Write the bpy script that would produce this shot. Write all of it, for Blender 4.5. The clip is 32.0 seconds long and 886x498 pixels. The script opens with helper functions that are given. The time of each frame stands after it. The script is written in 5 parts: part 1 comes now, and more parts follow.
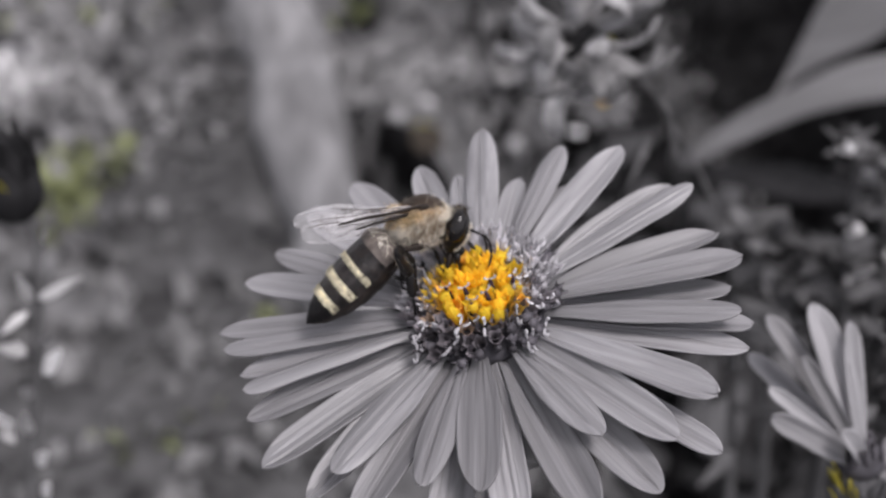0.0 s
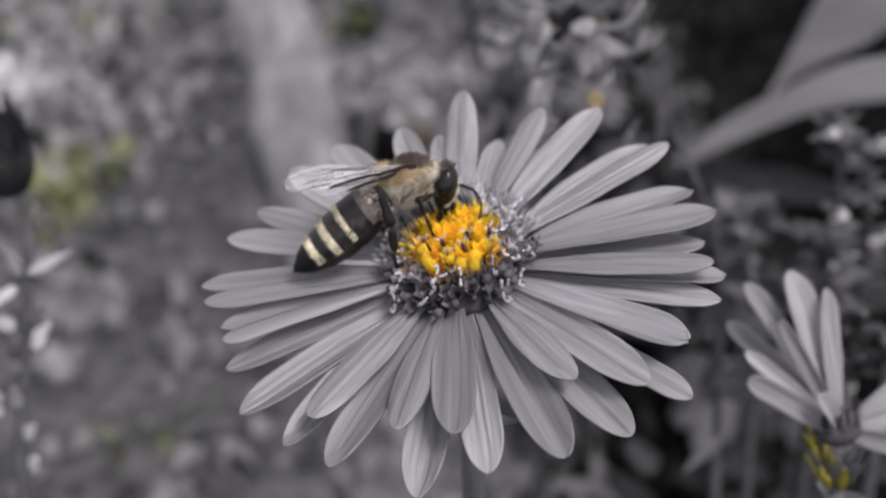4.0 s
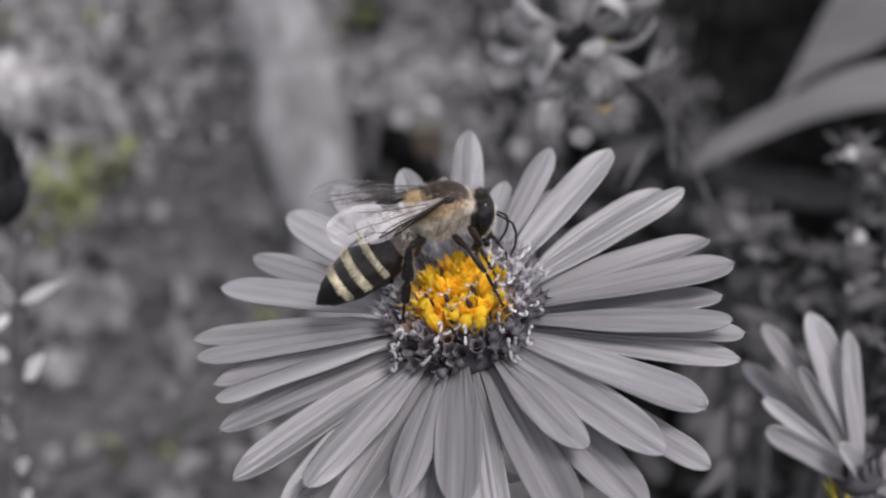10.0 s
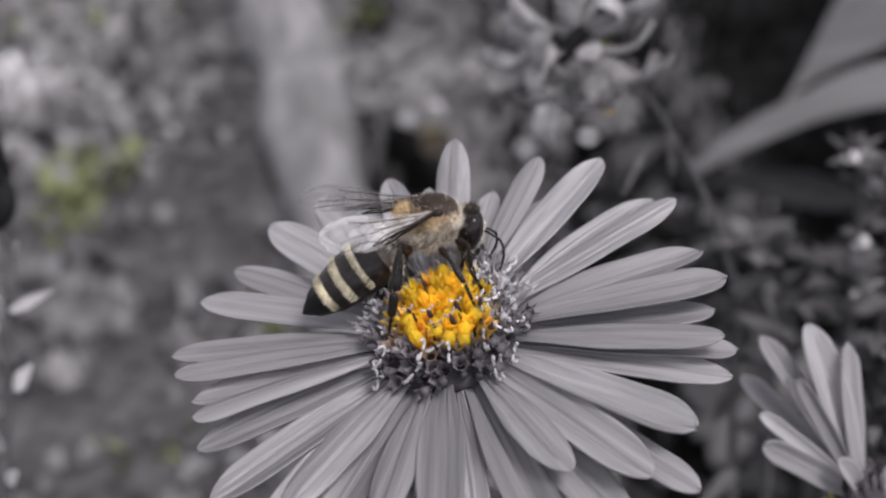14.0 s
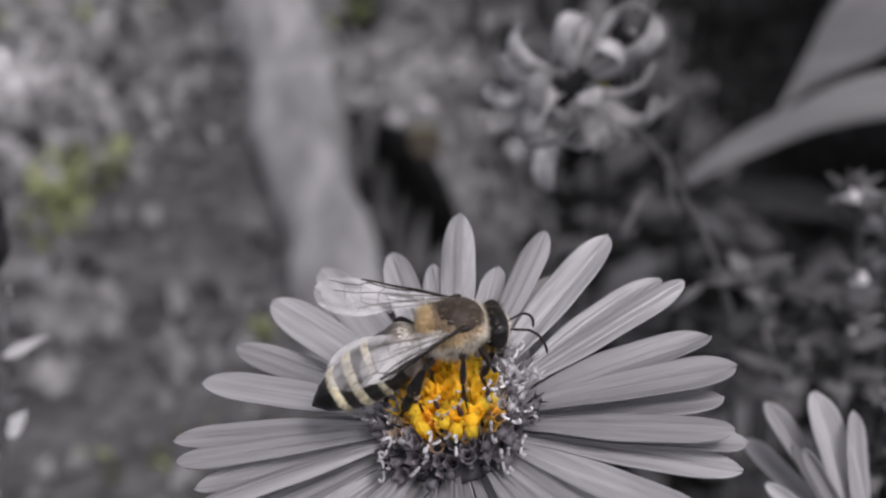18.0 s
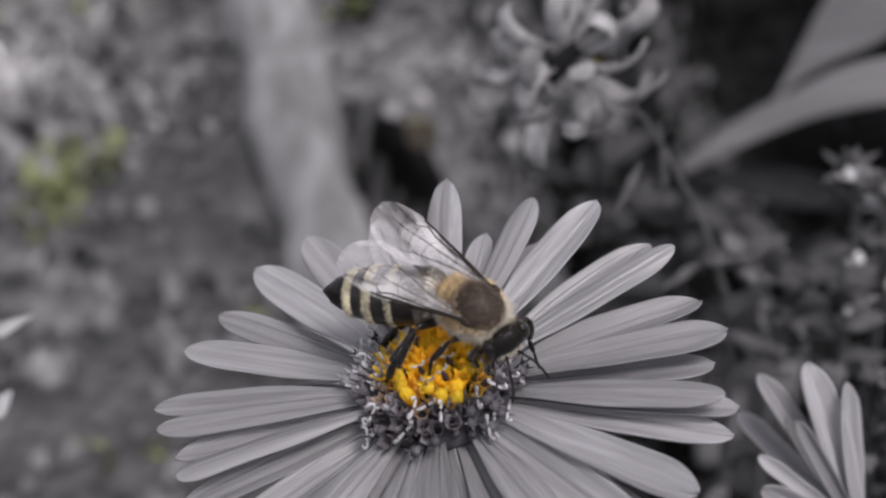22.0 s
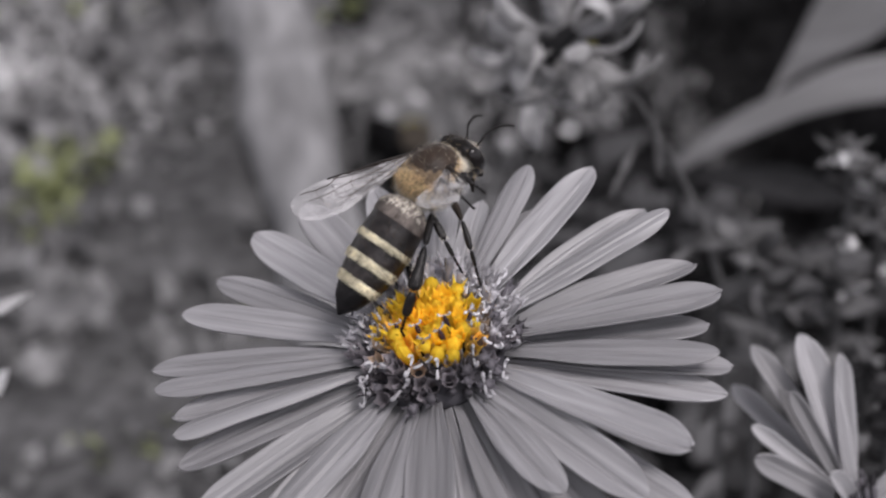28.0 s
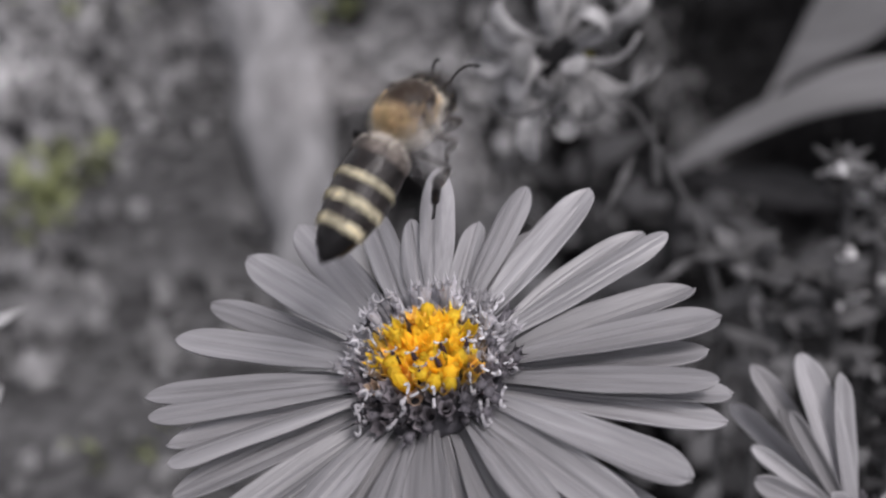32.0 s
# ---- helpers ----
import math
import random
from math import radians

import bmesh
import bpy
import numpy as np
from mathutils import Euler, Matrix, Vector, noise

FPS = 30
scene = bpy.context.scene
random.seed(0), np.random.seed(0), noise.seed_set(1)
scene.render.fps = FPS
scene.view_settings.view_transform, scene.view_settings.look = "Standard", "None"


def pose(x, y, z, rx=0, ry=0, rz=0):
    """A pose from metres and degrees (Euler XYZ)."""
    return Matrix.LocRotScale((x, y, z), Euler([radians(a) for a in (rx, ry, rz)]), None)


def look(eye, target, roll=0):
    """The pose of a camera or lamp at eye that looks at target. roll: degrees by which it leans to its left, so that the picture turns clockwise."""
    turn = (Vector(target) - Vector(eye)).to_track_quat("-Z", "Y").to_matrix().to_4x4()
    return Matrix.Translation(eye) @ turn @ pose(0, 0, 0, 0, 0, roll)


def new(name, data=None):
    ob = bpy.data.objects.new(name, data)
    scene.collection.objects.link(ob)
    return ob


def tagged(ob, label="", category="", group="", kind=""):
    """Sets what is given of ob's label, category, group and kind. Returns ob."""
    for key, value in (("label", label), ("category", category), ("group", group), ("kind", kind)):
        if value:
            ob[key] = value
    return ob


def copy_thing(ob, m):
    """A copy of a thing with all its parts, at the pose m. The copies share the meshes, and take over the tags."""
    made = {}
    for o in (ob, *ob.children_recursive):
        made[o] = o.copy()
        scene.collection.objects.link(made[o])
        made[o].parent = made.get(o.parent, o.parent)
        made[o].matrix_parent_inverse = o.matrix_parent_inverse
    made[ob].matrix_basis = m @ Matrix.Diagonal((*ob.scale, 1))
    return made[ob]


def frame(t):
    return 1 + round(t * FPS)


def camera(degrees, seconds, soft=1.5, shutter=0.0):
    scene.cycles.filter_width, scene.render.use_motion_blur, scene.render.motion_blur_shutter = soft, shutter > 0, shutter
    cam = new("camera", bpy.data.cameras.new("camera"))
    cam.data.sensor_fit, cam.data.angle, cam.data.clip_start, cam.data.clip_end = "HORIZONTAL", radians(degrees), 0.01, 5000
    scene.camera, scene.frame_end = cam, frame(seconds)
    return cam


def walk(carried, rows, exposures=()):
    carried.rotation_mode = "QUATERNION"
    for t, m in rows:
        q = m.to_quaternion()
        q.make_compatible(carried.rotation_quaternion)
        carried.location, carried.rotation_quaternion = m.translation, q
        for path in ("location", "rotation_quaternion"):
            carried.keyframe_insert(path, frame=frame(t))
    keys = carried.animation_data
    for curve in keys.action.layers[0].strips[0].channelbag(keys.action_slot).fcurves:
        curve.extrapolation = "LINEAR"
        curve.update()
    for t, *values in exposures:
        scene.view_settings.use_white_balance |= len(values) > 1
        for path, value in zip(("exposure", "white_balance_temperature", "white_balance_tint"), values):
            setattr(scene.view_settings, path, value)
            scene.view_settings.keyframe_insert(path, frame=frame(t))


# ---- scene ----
MM = 0.001

# ---- camera and its walk ----
cam = camera(36.0, 32.0, soft=2.2, shutter=0.7)
cam.data.dof.use_dof = True
cam.data.dof.focus_distance = 0.091
cam.data.dof.aperture_fstop = 34.0
walk(cam, [
    (0, pose(-0.00264, -0.08380, 0.25000, 59.970, 0.005, 0.007)),
    (0.5, pose(-0.00233, -0.08398, 0.24989, 60.000, 0.014, 0.014)),
    (1, pose(-0.00197, -0.08451, 0.24946, 60.051, -0.011, 0.045)),
    (1.5, pose(-0.00160, -0.08514, 0.24877, 60.146, 0.010, 0.046)),
    (2, pose(-0.00129, -0.08582, 0.24833, 60.245, -0.034, 0.043)),
    (2.5, pose(-0.00112, -0.08665, 0.24795, 60.410, -0.132, 0.034)),
    (3, pose(-0.00095, -0.08698, 0.24725, 60.502, -0.208, 0.098)),
    (3.5, pose(-0.00106, -0.08736, 0.24676, 60.582, -0.311, 0.120)),
    (5.5, pose(-0.00068, -0.08662, 0.24685, 60.716, -0.385, 0.317)),
    (6, pose(-0.00052, -0.08597, 0.24692, 60.663, -0.190, 0.365)),
    (6.5, pose(-0.00055, -0.08536, 0.24734, 60.568, -0.229, 0.419)),
    (7, pose(-0.00050, -0.08462, 0.24780, 60.480, -0.119, 0.420)),
    (7.5, pose(-0.00044, -0.08379, 0.24809, 60.416, -0.037, 0.455)),
    (8, pose(-0.00076, -0.08338, 0.24875, 60.327, -0.107, 0.479)),
    (8.5, pose(-0.00071, -0.08275, 0.24933, 60.263, -0.066, 0.495)),
    (9, pose(-0.00096, -0.08235, 0.24956, 60.224, -0.132, 0.456)),
    (9.5, pose(-0.00101, -0.08167, 0.24916, 60.203, -0.209, 0.422)),
    (10, pose(-0.00085, -0.08082, 0.24830, 60.179, -0.166, 0.419)),
    (10.5, pose(-0.00071, -0.08027, 0.24756, 60.159, -0.101, 0.410)),
    (11, pose(-0.00097, -0.07995, 0.24701, 60.115, -0.276, 0.483)),
    (11.5, pose(-0.00125, -0.07921, 0.24647, 60.057, -0.319, 0.463)),
    (12, pose(-0.00095, -0.07834, 0.24596, 59.947, -0.208, 0.479)),
    (12.5, pose(-0.00053, -0.07783, 0.24585, 59.807, -0.101, 0.568)),
    (13, pose(0.00005, -0.07782, 0.24647, 59.810, -0.029, 0.622)),
    (13.5, pose(0.00046, -0.07792, 0.24725, 59.921, 0.075, 0.658)),
    (14, pose(0.00100, -0.07787, 0.24785, 60.100, 0.227, 0.732)),
    (14.5, pose(0.00096, -0.07797, 0.24836, 60.131, 0.184, 0.713)),
    (16.5, pose(0.00216, -0.07662, 0.24927, 59.851, 0.272, 0.435)),
    (17, pose(0.00162, -0.07584, 0.25082, 59.702, 0.279, 0.304)),
    (17.5, pose(0.00050, -0.07410, 0.25232, 59.534, 0.119, 0.271)),
    (18, pose(-0.00038, -0.07325, 0.25318, 59.405, -0.112, 0.274)),
    (18.5, pose(-0.00008, -0.07245, 0.25315, 59.344, 0.155, 0.194)),
    (19, pose(0.00012, -0.07166, 0.25284, 59.234, 0.262, 0.151)),
    (19.5, pose(0.00043, -0.07144, 0.25219, 59.211, 0.217, 0.237)),
    (20, pose(0.00068, -0.07191, 0.25163, 59.180, 0.086, 0.208)),
    (20.5, pose(0.00173, -0.07202, 0.25084, 59.221, 0.383, 0.169)),
    (21, pose(0.00132, -0.07251, 0.25027, 59.248, 0.058, 0.218)),
    (21.5, pose(0.00070, -0.07275, 0.25008, 59.304, -0.185, 0.253)),
    (22, pose(0.00054, -0.07289, 0.25031, 59.316, -0.038, 0.171)),
    (22.5, pose(0.00074, -0.07308, 0.25056, 59.302, 0.149, 0.158)),
    (23, pose(0.00030, -0.07266, 0.25031, 59.273, 0.045, 0.139)),
    (23.5, pose(-0.00030, -0.07222, 0.25027, 59.155, -0.253, 0.150)),
    (24, pose(0.00022, -0.07199, 0.25021, 59.131, -0.102, 0.134)),
    (24.5, pose(0.00045, -0.07259, 0.25029, 59.191, -0.129, 0.085)),
    (25, pose(0.00133, -0.07317, 0.25015, 59.284, 0.051, 0.129)),
    (25.5, pose(0.00132, -0.07354, 0.24949, 59.339, 0.004, 0.119)),
    (27.5, pose(0.00025, -0.07509, 0.24798, 59.639, -0.328, 0.058)),
    (28, pose(0.00036, -0.07505, 0.24797, 59.671, -0.318, 0.037)),
    (28.5, pose(0.00023, -0.07509, 0.24792, 59.696, -0.376, 0.014)),
    (29, pose(0.00018, -0.07487, 0.24779, 59.648, -0.732, 0.172)),
    (29.5, pose(0.00007, -0.07405, 0.24793, 59.655, -0.348, -0.097)),
    (30, pose(0.00041, -0.07390, 0.24813, 59.616, -0.484, -0.006)),
    (30.5, pose(0.00154, -0.07375, 0.24796, 59.714, 0.005, -0.009)),
    (31, pose(0.00050, -0.07413, 0.24822, 59.649, -0.598, 0.012)),
    (31.5, pose(0.00007, -0.07357, 0.24850, 59.592, -0.737, 0.016)),
    (32, pose(0.00039, -0.07320, 0.24909, 59.522, -0.243, -0.160)),
], exposures=[(0.0, 0.72, 6500.0, 18.0), (14.0, 0.70, 6500.0, 18.0), (18.0, 0.64, 6500.0, 18.0), (32.0, 0.60, 6500.0, 18.0)])

# ---- world, sun ----
world = bpy.data.worlds.new("overcast_sky")
scene.world = world
world.use_nodes = True
wt = world.node_tree
sky = wt.nodes.new("ShaderNodeTexSky")
sky.sky_type = "NISHITA"
sky.sun_disc = False
sky.sun_elevation = radians(60)
sky.sun_rotation = radians(143)
cloud = wt.nodes.new("ShaderNodeHueSaturation")
cloud.inputs["Saturation"].default_value = 0.12
wt.links.new(sky.outputs[0], cloud.inputs["Color"])
wt.links.new(cloud.outputs[0], wt.nodes["Background"].inputs["Color"])
wt.nodes["Background"].inputs["Strength"].default_value = 0.112
sun = new("sun", bpy.data.lights.new("sun", "SUN"))
sun.data.energy = 1.55
sun.data.angle = radians(20)
sun.data.color = (1.0, 0.98, 0.95)
sun.matrix_world = look((0.32, -0.42, 1.1), (0, 0, 0.2))


# ---- materials ----
def mat(name, colour, rough=0.6, spread=0.15, scale=400.0, bump=0.1, stretch=(1, 1, 1), metal=0.0, thin=0.0, coat=0.0, second=None, patch=0.0, patch_scale=40.0, per_object=0.0, per_island=0.0, gloss=0.15):
    m = bpy.data.materials.new(name)
    m.use_nodes = True
    nt = m.node_tree
    b = nt.nodes["Principled BSDF"]
    b.inputs["Roughness"].default_value = rough
    b.inputs["Metallic"].default_value = metal
    b.inputs["Specular IOR Level"].default_value = gloss
    b.inputs["Coat Weight"].default_value = coat
    tc = nt.nodes.new("ShaderNodeTexCoord")
    mp = nt.nodes.new("ShaderNodeMapping")
    mp.inputs["Scale"].default_value = stretch
    nt.links.new(tc.outputs["Object"], mp.inputs["Vector"])
    if per_object:
        # every piece takes its grain from another place
        own = nt.nodes.new("ShaderNodeObjectInfo")
        far = nt.nodes.new("ShaderNodeMath")
        far.operation = "MULTIPLY"
        far.inputs[1].default_value = 3.0
        nt.links.new(own.outputs["Random"], far.inputs[0])
        nt.links.new(far.outputs[0], mp.inputs["Location"])
    fine = nt.nodes.new("ShaderNodeTexNoise")
    fine.inputs["Scale"].default_value = scale
    fine.inputs["Detail"].default_value = 6
    nt.links.new(mp.outputs[0], fine.inputs["Vector"])
    ramp = nt.nodes.new("ShaderNodeValToRGB")
    c = Vector(colour)
    d = Vector(second) if second else c
    lo, hi = c * (1 - spread), d * (1 + spread)
    ramp.color_ramp.elements[0].position, ramp.color_ramp.elements[1].position = 0.3, 0.7
    ramp.color_ramp.elements[0].color = (*lo, 1)
    ramp.color_ramp.elements[1].color = (*hi, 1)
    nt.links.new(fine.outputs["Fac"], ramp.inputs["Fac"])
    out = ramp.outputs["Color"]

    def times(col, fac, low, high):
        rng = nt.nodes.new("ShaderNodeMapRange")
        rng.inputs["From Min"].default_value, rng.inputs["From Max"].default_value = 0.25, 0.75
        rng.inputs["To Min"].default_value, rng.inputs["To Max"].default_value = low, high
        nt.links.new(fac, rng.inputs["Value"])
        mul = nt.nodes.new("ShaderNodeMix")
        mul.data_type, mul.blend_type = "RGBA", "MULTIPLY"
        mul.inputs["Factor"].default_value = 1.0
        nt.links.new(col, mul.inputs["A"])
        nt.links.new(rng.outputs[0], mul.inputs["B"])
        return mul.outputs["Result"]

    if patch:
        big = nt.nodes.new("ShaderNodeTexNoise")
        big.inputs["Scale"].default_value = patch_scale
        big.inputs["Detail"].default_value = 3
        nt.links.new(mp.outputs[0], big.inputs["Vector"])
        out = times(out, big.outputs["Fac"], 1 - patch, 1 + patch)
    if per_object:
        info = nt.nodes.new("ShaderNodeObjectInfo")
        out = times(out, info.outputs["Random"], 1 - per_object, 1 + per_object)
    if per_island:
        geo = nt.nodes.new("ShaderNodeNewGeometry")
        out = times(out, geo.outputs["Random Per Island"], 1 - per_island, 1 + per_island)
    nt.links.new(out, b.inputs["Base Color"])
    if bump:
        bp = nt.nodes.new("ShaderNodeBump")
        bp.inputs["Strength"].default_value = bump
        bp.inputs["Distance"].default_value = 0.0003
        nt.links.new(fine.outputs["Fac"], bp.inputs["Height"])
        nt.links.new(bp.outputs[0], b.inputs["Normal"])
    if thin:
        tr = nt.nodes.new("ShaderNodeBsdfTranslucent")
        nt.links.new(out, tr.inputs["Color"])
        mx = nt.nodes.new("ShaderNodeMixShader")
        mx.inputs["Fac"].default_value = thin
        nt.links.new(b.outputs[0], mx.inputs[1])
        nt.links.new(tr.outputs[0], mx.inputs[2])
        nt.links.new(mx.outputs[0], nt.nodes["Material Output"].inputs["Surface"])
    return m


PETAL = mat("petal_grey", (0.272, 0.270, 0.281), 0.38, 0.28, 1500, 0.8, (0.03, 1.0, 1), thin=0.16, patch=0.24, patch_scale=210, per_object=0.18, gloss=0.5)
PETAL_FAR = mat("petal_pale", (0.32, 0.318, 0.33), 0.4, 0.15, 900, 0.2, (0.05, 1.3, 1), thin=0.25, patch=0.2, patch_scale=200, per_object=0.3, gloss=0.4)
YELLOW = mat("floret_yellow", (0.95, 0.69, 0.055), 0.6, 0.15, 1500, 0.2, thin=0.5, per_object=0.15)
ORANGE = mat("floret_orange", (0.90, 0.62, 0.13), 0.5, 0.25, 1500, 0.2, thin=0.45, per_object=0.25)
PEACH = mat("floret_peach", (0.47, 0.36, 0.27), 0.5, 0.25, 1500, 0.2, thin=0.45, per_object=0.25)
FLORET = mat("floret_grey", (0.085, 0.081, 0.09), 0.55, 0.25, 1200, 0.2, thin=0.15, per_object=0.6)
CUP_GREY = mat("floret_mauve", (0.27, 0.25, 0.27), 0.5, 0.3, 1500, 0.25, thin=0.4, per_object=0.35)
FLORET_PALE = mat("floret_lilac", (0.50, 0.49, 0.515), 0.55, 0.25, 1200, 0.2, thin=0.4, per_object=0.3)
STIGMA = mat("stigma_pale", (0.42, 0.415, 0.435), 0.5, 0.3, 1500, 0.15, per_object=0.3)
HEART = mat("disc_heart", (0.90, 0.60, 0.05), 0.7, 0.2, 1500, 0.4)
ANTHER = mat("anther_dark", (0.05, 0.035, 0.05), 0.5, 0.3, 1500, 0.2)
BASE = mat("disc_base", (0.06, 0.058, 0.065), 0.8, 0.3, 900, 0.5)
STEM = mat("stem_grey", (0.13, 0.13, 0.135), 0.6, 0.3, 600, 0.5, (1, 1, 0.2))
PALE_LEAF = mat("leaf_pale", (0.62, 0.62, 0.624), 0.5, 0.3, 400, 0.3, (0.3, 1, 1), thin=0.2, per_object=0.2)
LEAF = mat("leaf_grey", (0.17, 0.17, 0.174), 0.5, 0.25, 400, 0.3, (0.3, 1, 1), thin=0.2, per_object=0.2)
# near-black leaf tone; shade deep among the plants is part of this colour
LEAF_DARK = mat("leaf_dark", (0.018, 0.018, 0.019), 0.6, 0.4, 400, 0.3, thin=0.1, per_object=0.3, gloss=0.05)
LEAF_MID = mat("leaf_mid", (0.125, 0.125, 0.128), 0.6, 0.3, 300, 0.3, thin=0.2, per_object=0.3)
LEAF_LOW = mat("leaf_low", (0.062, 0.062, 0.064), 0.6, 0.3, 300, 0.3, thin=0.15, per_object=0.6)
BLADE = mat("blade_grey", (0.125, 0.125, 0.129), 0.4, 0.15, 120, 0.2, (0.1, 2, 1), patch=0.15, patch_scale=30, thin=0.1)
OLIVE = mat("sepal_olive", (0.17, 0.15, 0.025), 0.6, 0.4, 800, 0.3)
GREEN = mat("moss_green", (0.175, 0.195, 0.095), 0.8, 0.25, 500, 0.3, per_island=0.3)
LIME = mat("sepal_lime", (0.40, 0.34, 0.05), 0.6, 0.4, 900, 0.4, patch=0.5, patch_scale=500)
GROUND = mat("ground_grey", (0.078, 0.078, 0.08), 0.95, 0.3, 130, 0.8, second=(0.135, 0.135, 0.137), patch=0.5, patch_scale=24, gloss=0.03)
SOIL_GREY = mat("soil_grey", (0.042, 0.042, 0.043), 0.95, 0.4, 160, 0.8, second=(0.078, 0.078, 0.079), patch=0.5, patch_scale=26, gloss=0.03)
# soil far darker than real earth: the deep shade is in its colour
SOIL_SHADE = mat("soil_shaded", (0.005, 0.005, 0.0052), 0.95, 0.5, 160, 1.0, second=(0.012, 0.012, 0.0123), patch=0.5, patch_scale=30, gloss=0.0)
TUFT = mat("tuft_grey", (0.15, 0.15, 0.152), 0.7, 0.25, 300, 0.2, per_island=0.22, gloss=0.05, patch=0.3, patch_scale=14)
TUFT_SHADE = mat("tuft_shaded", (0.008, 0.008, 0.0083), 0.8, 0.3, 300, 0.2, per_island=0.8, gloss=0.03)
PEBBLE = mat("pebble_pale", (0.68, 0.68, 0.69), 0.7, 0.2, 200, 0.3, per_object=0.45)
BROWN = mat("dead_leaf_brown", (0.036, 0.030, 0.023), 0.7, 0.4, 200, 0.4)
GRASS_PALE = mat("dry_grass", (0.245, 0.245, 0.248), 0.8, 0.2, 200, 0.2, per_island=0.15)
GRASS_PALEST = mat("palest_grass", (0.48, 0.48, 0.485), 0.8, 0.2, 200, 0.2, per_island=0.25)
LOG = mat("weathered_wood", (0.212, 0.212, 0.216), 0.9, 0.35, 110, 0.9, (1, 0.22, 1), patch=0.4, patch_scale=60, gloss=0.05)
TWIG = mat("twig_dark", (0.085, 0.085, 0.087), 0.6, 0.4, 600, 0.4, (1, 1, 0.2), gloss=0.05)
DRY = mat("dry_petal", (0.32, 0.32, 0.325), 0.6, 0.35, 500, 0.4, thin=0.2, per_object=0.3)


# ---- mesh helpers (sizes in millimetres) ----
def mesh_of(name, verts, faces, material, smooth=True):
    me = bpy.data.meshes.new(name)
    me.from_pydata([(v[0] * MM, v[1] * MM, v[2] * MM) for v in verts], [], faces)
    me.materials.append(material)
    if smooth:
        me.shade_smooth()
    me.update()
    return me


def child(name, me, parent, m=None, label=""):
    ob = new(name, me)
    ob.parent = parent
    if m is not None:
        ob.matrix_basis = m
    return tagged(ob, label=label)


def place(x, y, z, rx=0, ry=0, rz=0):
    return pose(x * MM, y * MM, z * MM, rx, ry, rz)


class Shape:
    """Collects vertices and faces of one mesh, in millimetres."""

    def __init__(self):
        self.v, self.f = [], []

    def add(self, verts, faces):
        n = len(self.v)
        self.v += [tuple(p) for p in verts]
        self.f += [tuple(i + n for i in q) for q in faces]
        return self

    def sheet(self, fn, nu, nv, thick=0.0):
        """A grid surface fn(u, v) -> point, with a back side where thick is given."""
        grid = [[Vector(fn(i / nu, j / nv)) for j in range(nv + 1)] for i in range(nu + 1)]
        top = [p for row in grid for p in row]
        w = nv + 1
        faces = [(i * w + j, (i + 1) * w + j, (i + 1) * w + j + 1, i * w + j + 1) for i in range(nu) for j in range(nv)]
        if not thick:
            return self.add(top, faces)
        back = []
        for i in range(nu + 1):
            for j in range(nv + 1):
                a = grid[min(i + 1, nu)][j] - grid[max(i - 1, 0)][j]
                b = grid[i][min(j + 1, nv)] - grid[i][max(j - 1, 0)]
                nrm = a.cross(b)
                nrm = nrm.normalized() if nrm.length > 1e-9 else Vector((0, 0, 1))
                back.append(grid[i][j] - nrm * thick)
        k = len(top)
        faces += [(q[3] + k, q[2] + k, q[1] + k, q[0] + k) for q in faces[:]]
        rim = [(i, 0) for i in range(nu + 1)] + [(nu, j) for j in range(1, nv + 1)] + [(i, nv) for i in range(nu - 1, -1, -1)] + [(0, j) for j in range(nv - 1, 0, -1)]
        ids = [i * w + j for i, j in rim]
        faces += [(ids[(n + 1) % len(ids)], ids[n], ids[n] + k, ids[(n + 1) % len(ids)] + k) for n in range(len(ids))]
        return self.add(top + back, faces)

    def tube(self, path, radii, sides=8):
        """A tapered tube along a path of points."""
        pts = [Vector(p) for p in path]
        verts, faces = [], []
        up = Vector((0.31, 0.87, 0.38))
        for i, p in enumerate(pts):
            d = (pts[min(i + 1, len(pts) - 1)] - pts[max(i - 1, 0)]).normalized()
            a = d.cross(up)
            a = a.normalized() if a.length > 1e-4 else d.orthogonal().normalized()
            b = d.cross(a)
            r = radii[i] if isinstance(radii, (list, tuple)) else radii
            for k in range(sides):
                ang = 2 * math.pi * k / sides
                verts.append(p + (a * math.cos(ang) + b * math.sin(ang)) * r)
        n = len(pts)
        for i in range(n - 1):
            for k in range(sides):
                k2 = (k + 1) % sides
                faces.append((i * sides + k, i * sides + k2, (i + 1) * sides + k2, (i + 1) * sides + k))
        faces.append(tuple(range(sides))[::-1])
        faces.append(tuple((n - 1) * sides + k for k in range(sides)))
        return self.add(verts, faces)

    def ball(self, centre, r, nu=10, nv=14, warp=None):
        """An ellipsoid with radii r, bent by warp(point) where given."""
        c = Vector(centre)
        verts, faces = [], []
        for i in range(1, nu):
            th = math.pi * i / nu
            for j in range(nv):
                ph = 2 * math.pi * j / nv
                p = Vector((math.cos(th) * r[0], math.sin(th) * math.cos(ph) * r[1], math.sin(th) * math.sin(ph) * r[2]))
                verts.append(p)
        verts += [Vector((r[0], 0, 0)), Vector((-r[0], 0, 0))]
        for i in range(nu - 2):
            for j in range(nv):
                j2 = (j + 1) % nv
                faces.append((i * nv + j, (i + 1) * nv + j, (i + 1) * nv + j2, i * nv + j2))
        t, b = len(verts) - 2, len(verts) - 1
        for j in range(nv):
            j2 = (j + 1) % nv
            faces.append((t, j, j2))
            faces.append((b, (nu - 2) * nv + j2, (nu - 2) * nv + j))
        if warp:
            verts = [Vector(warp(p)) for p in verts]
        return self.add([p + c for p in verts], faces)

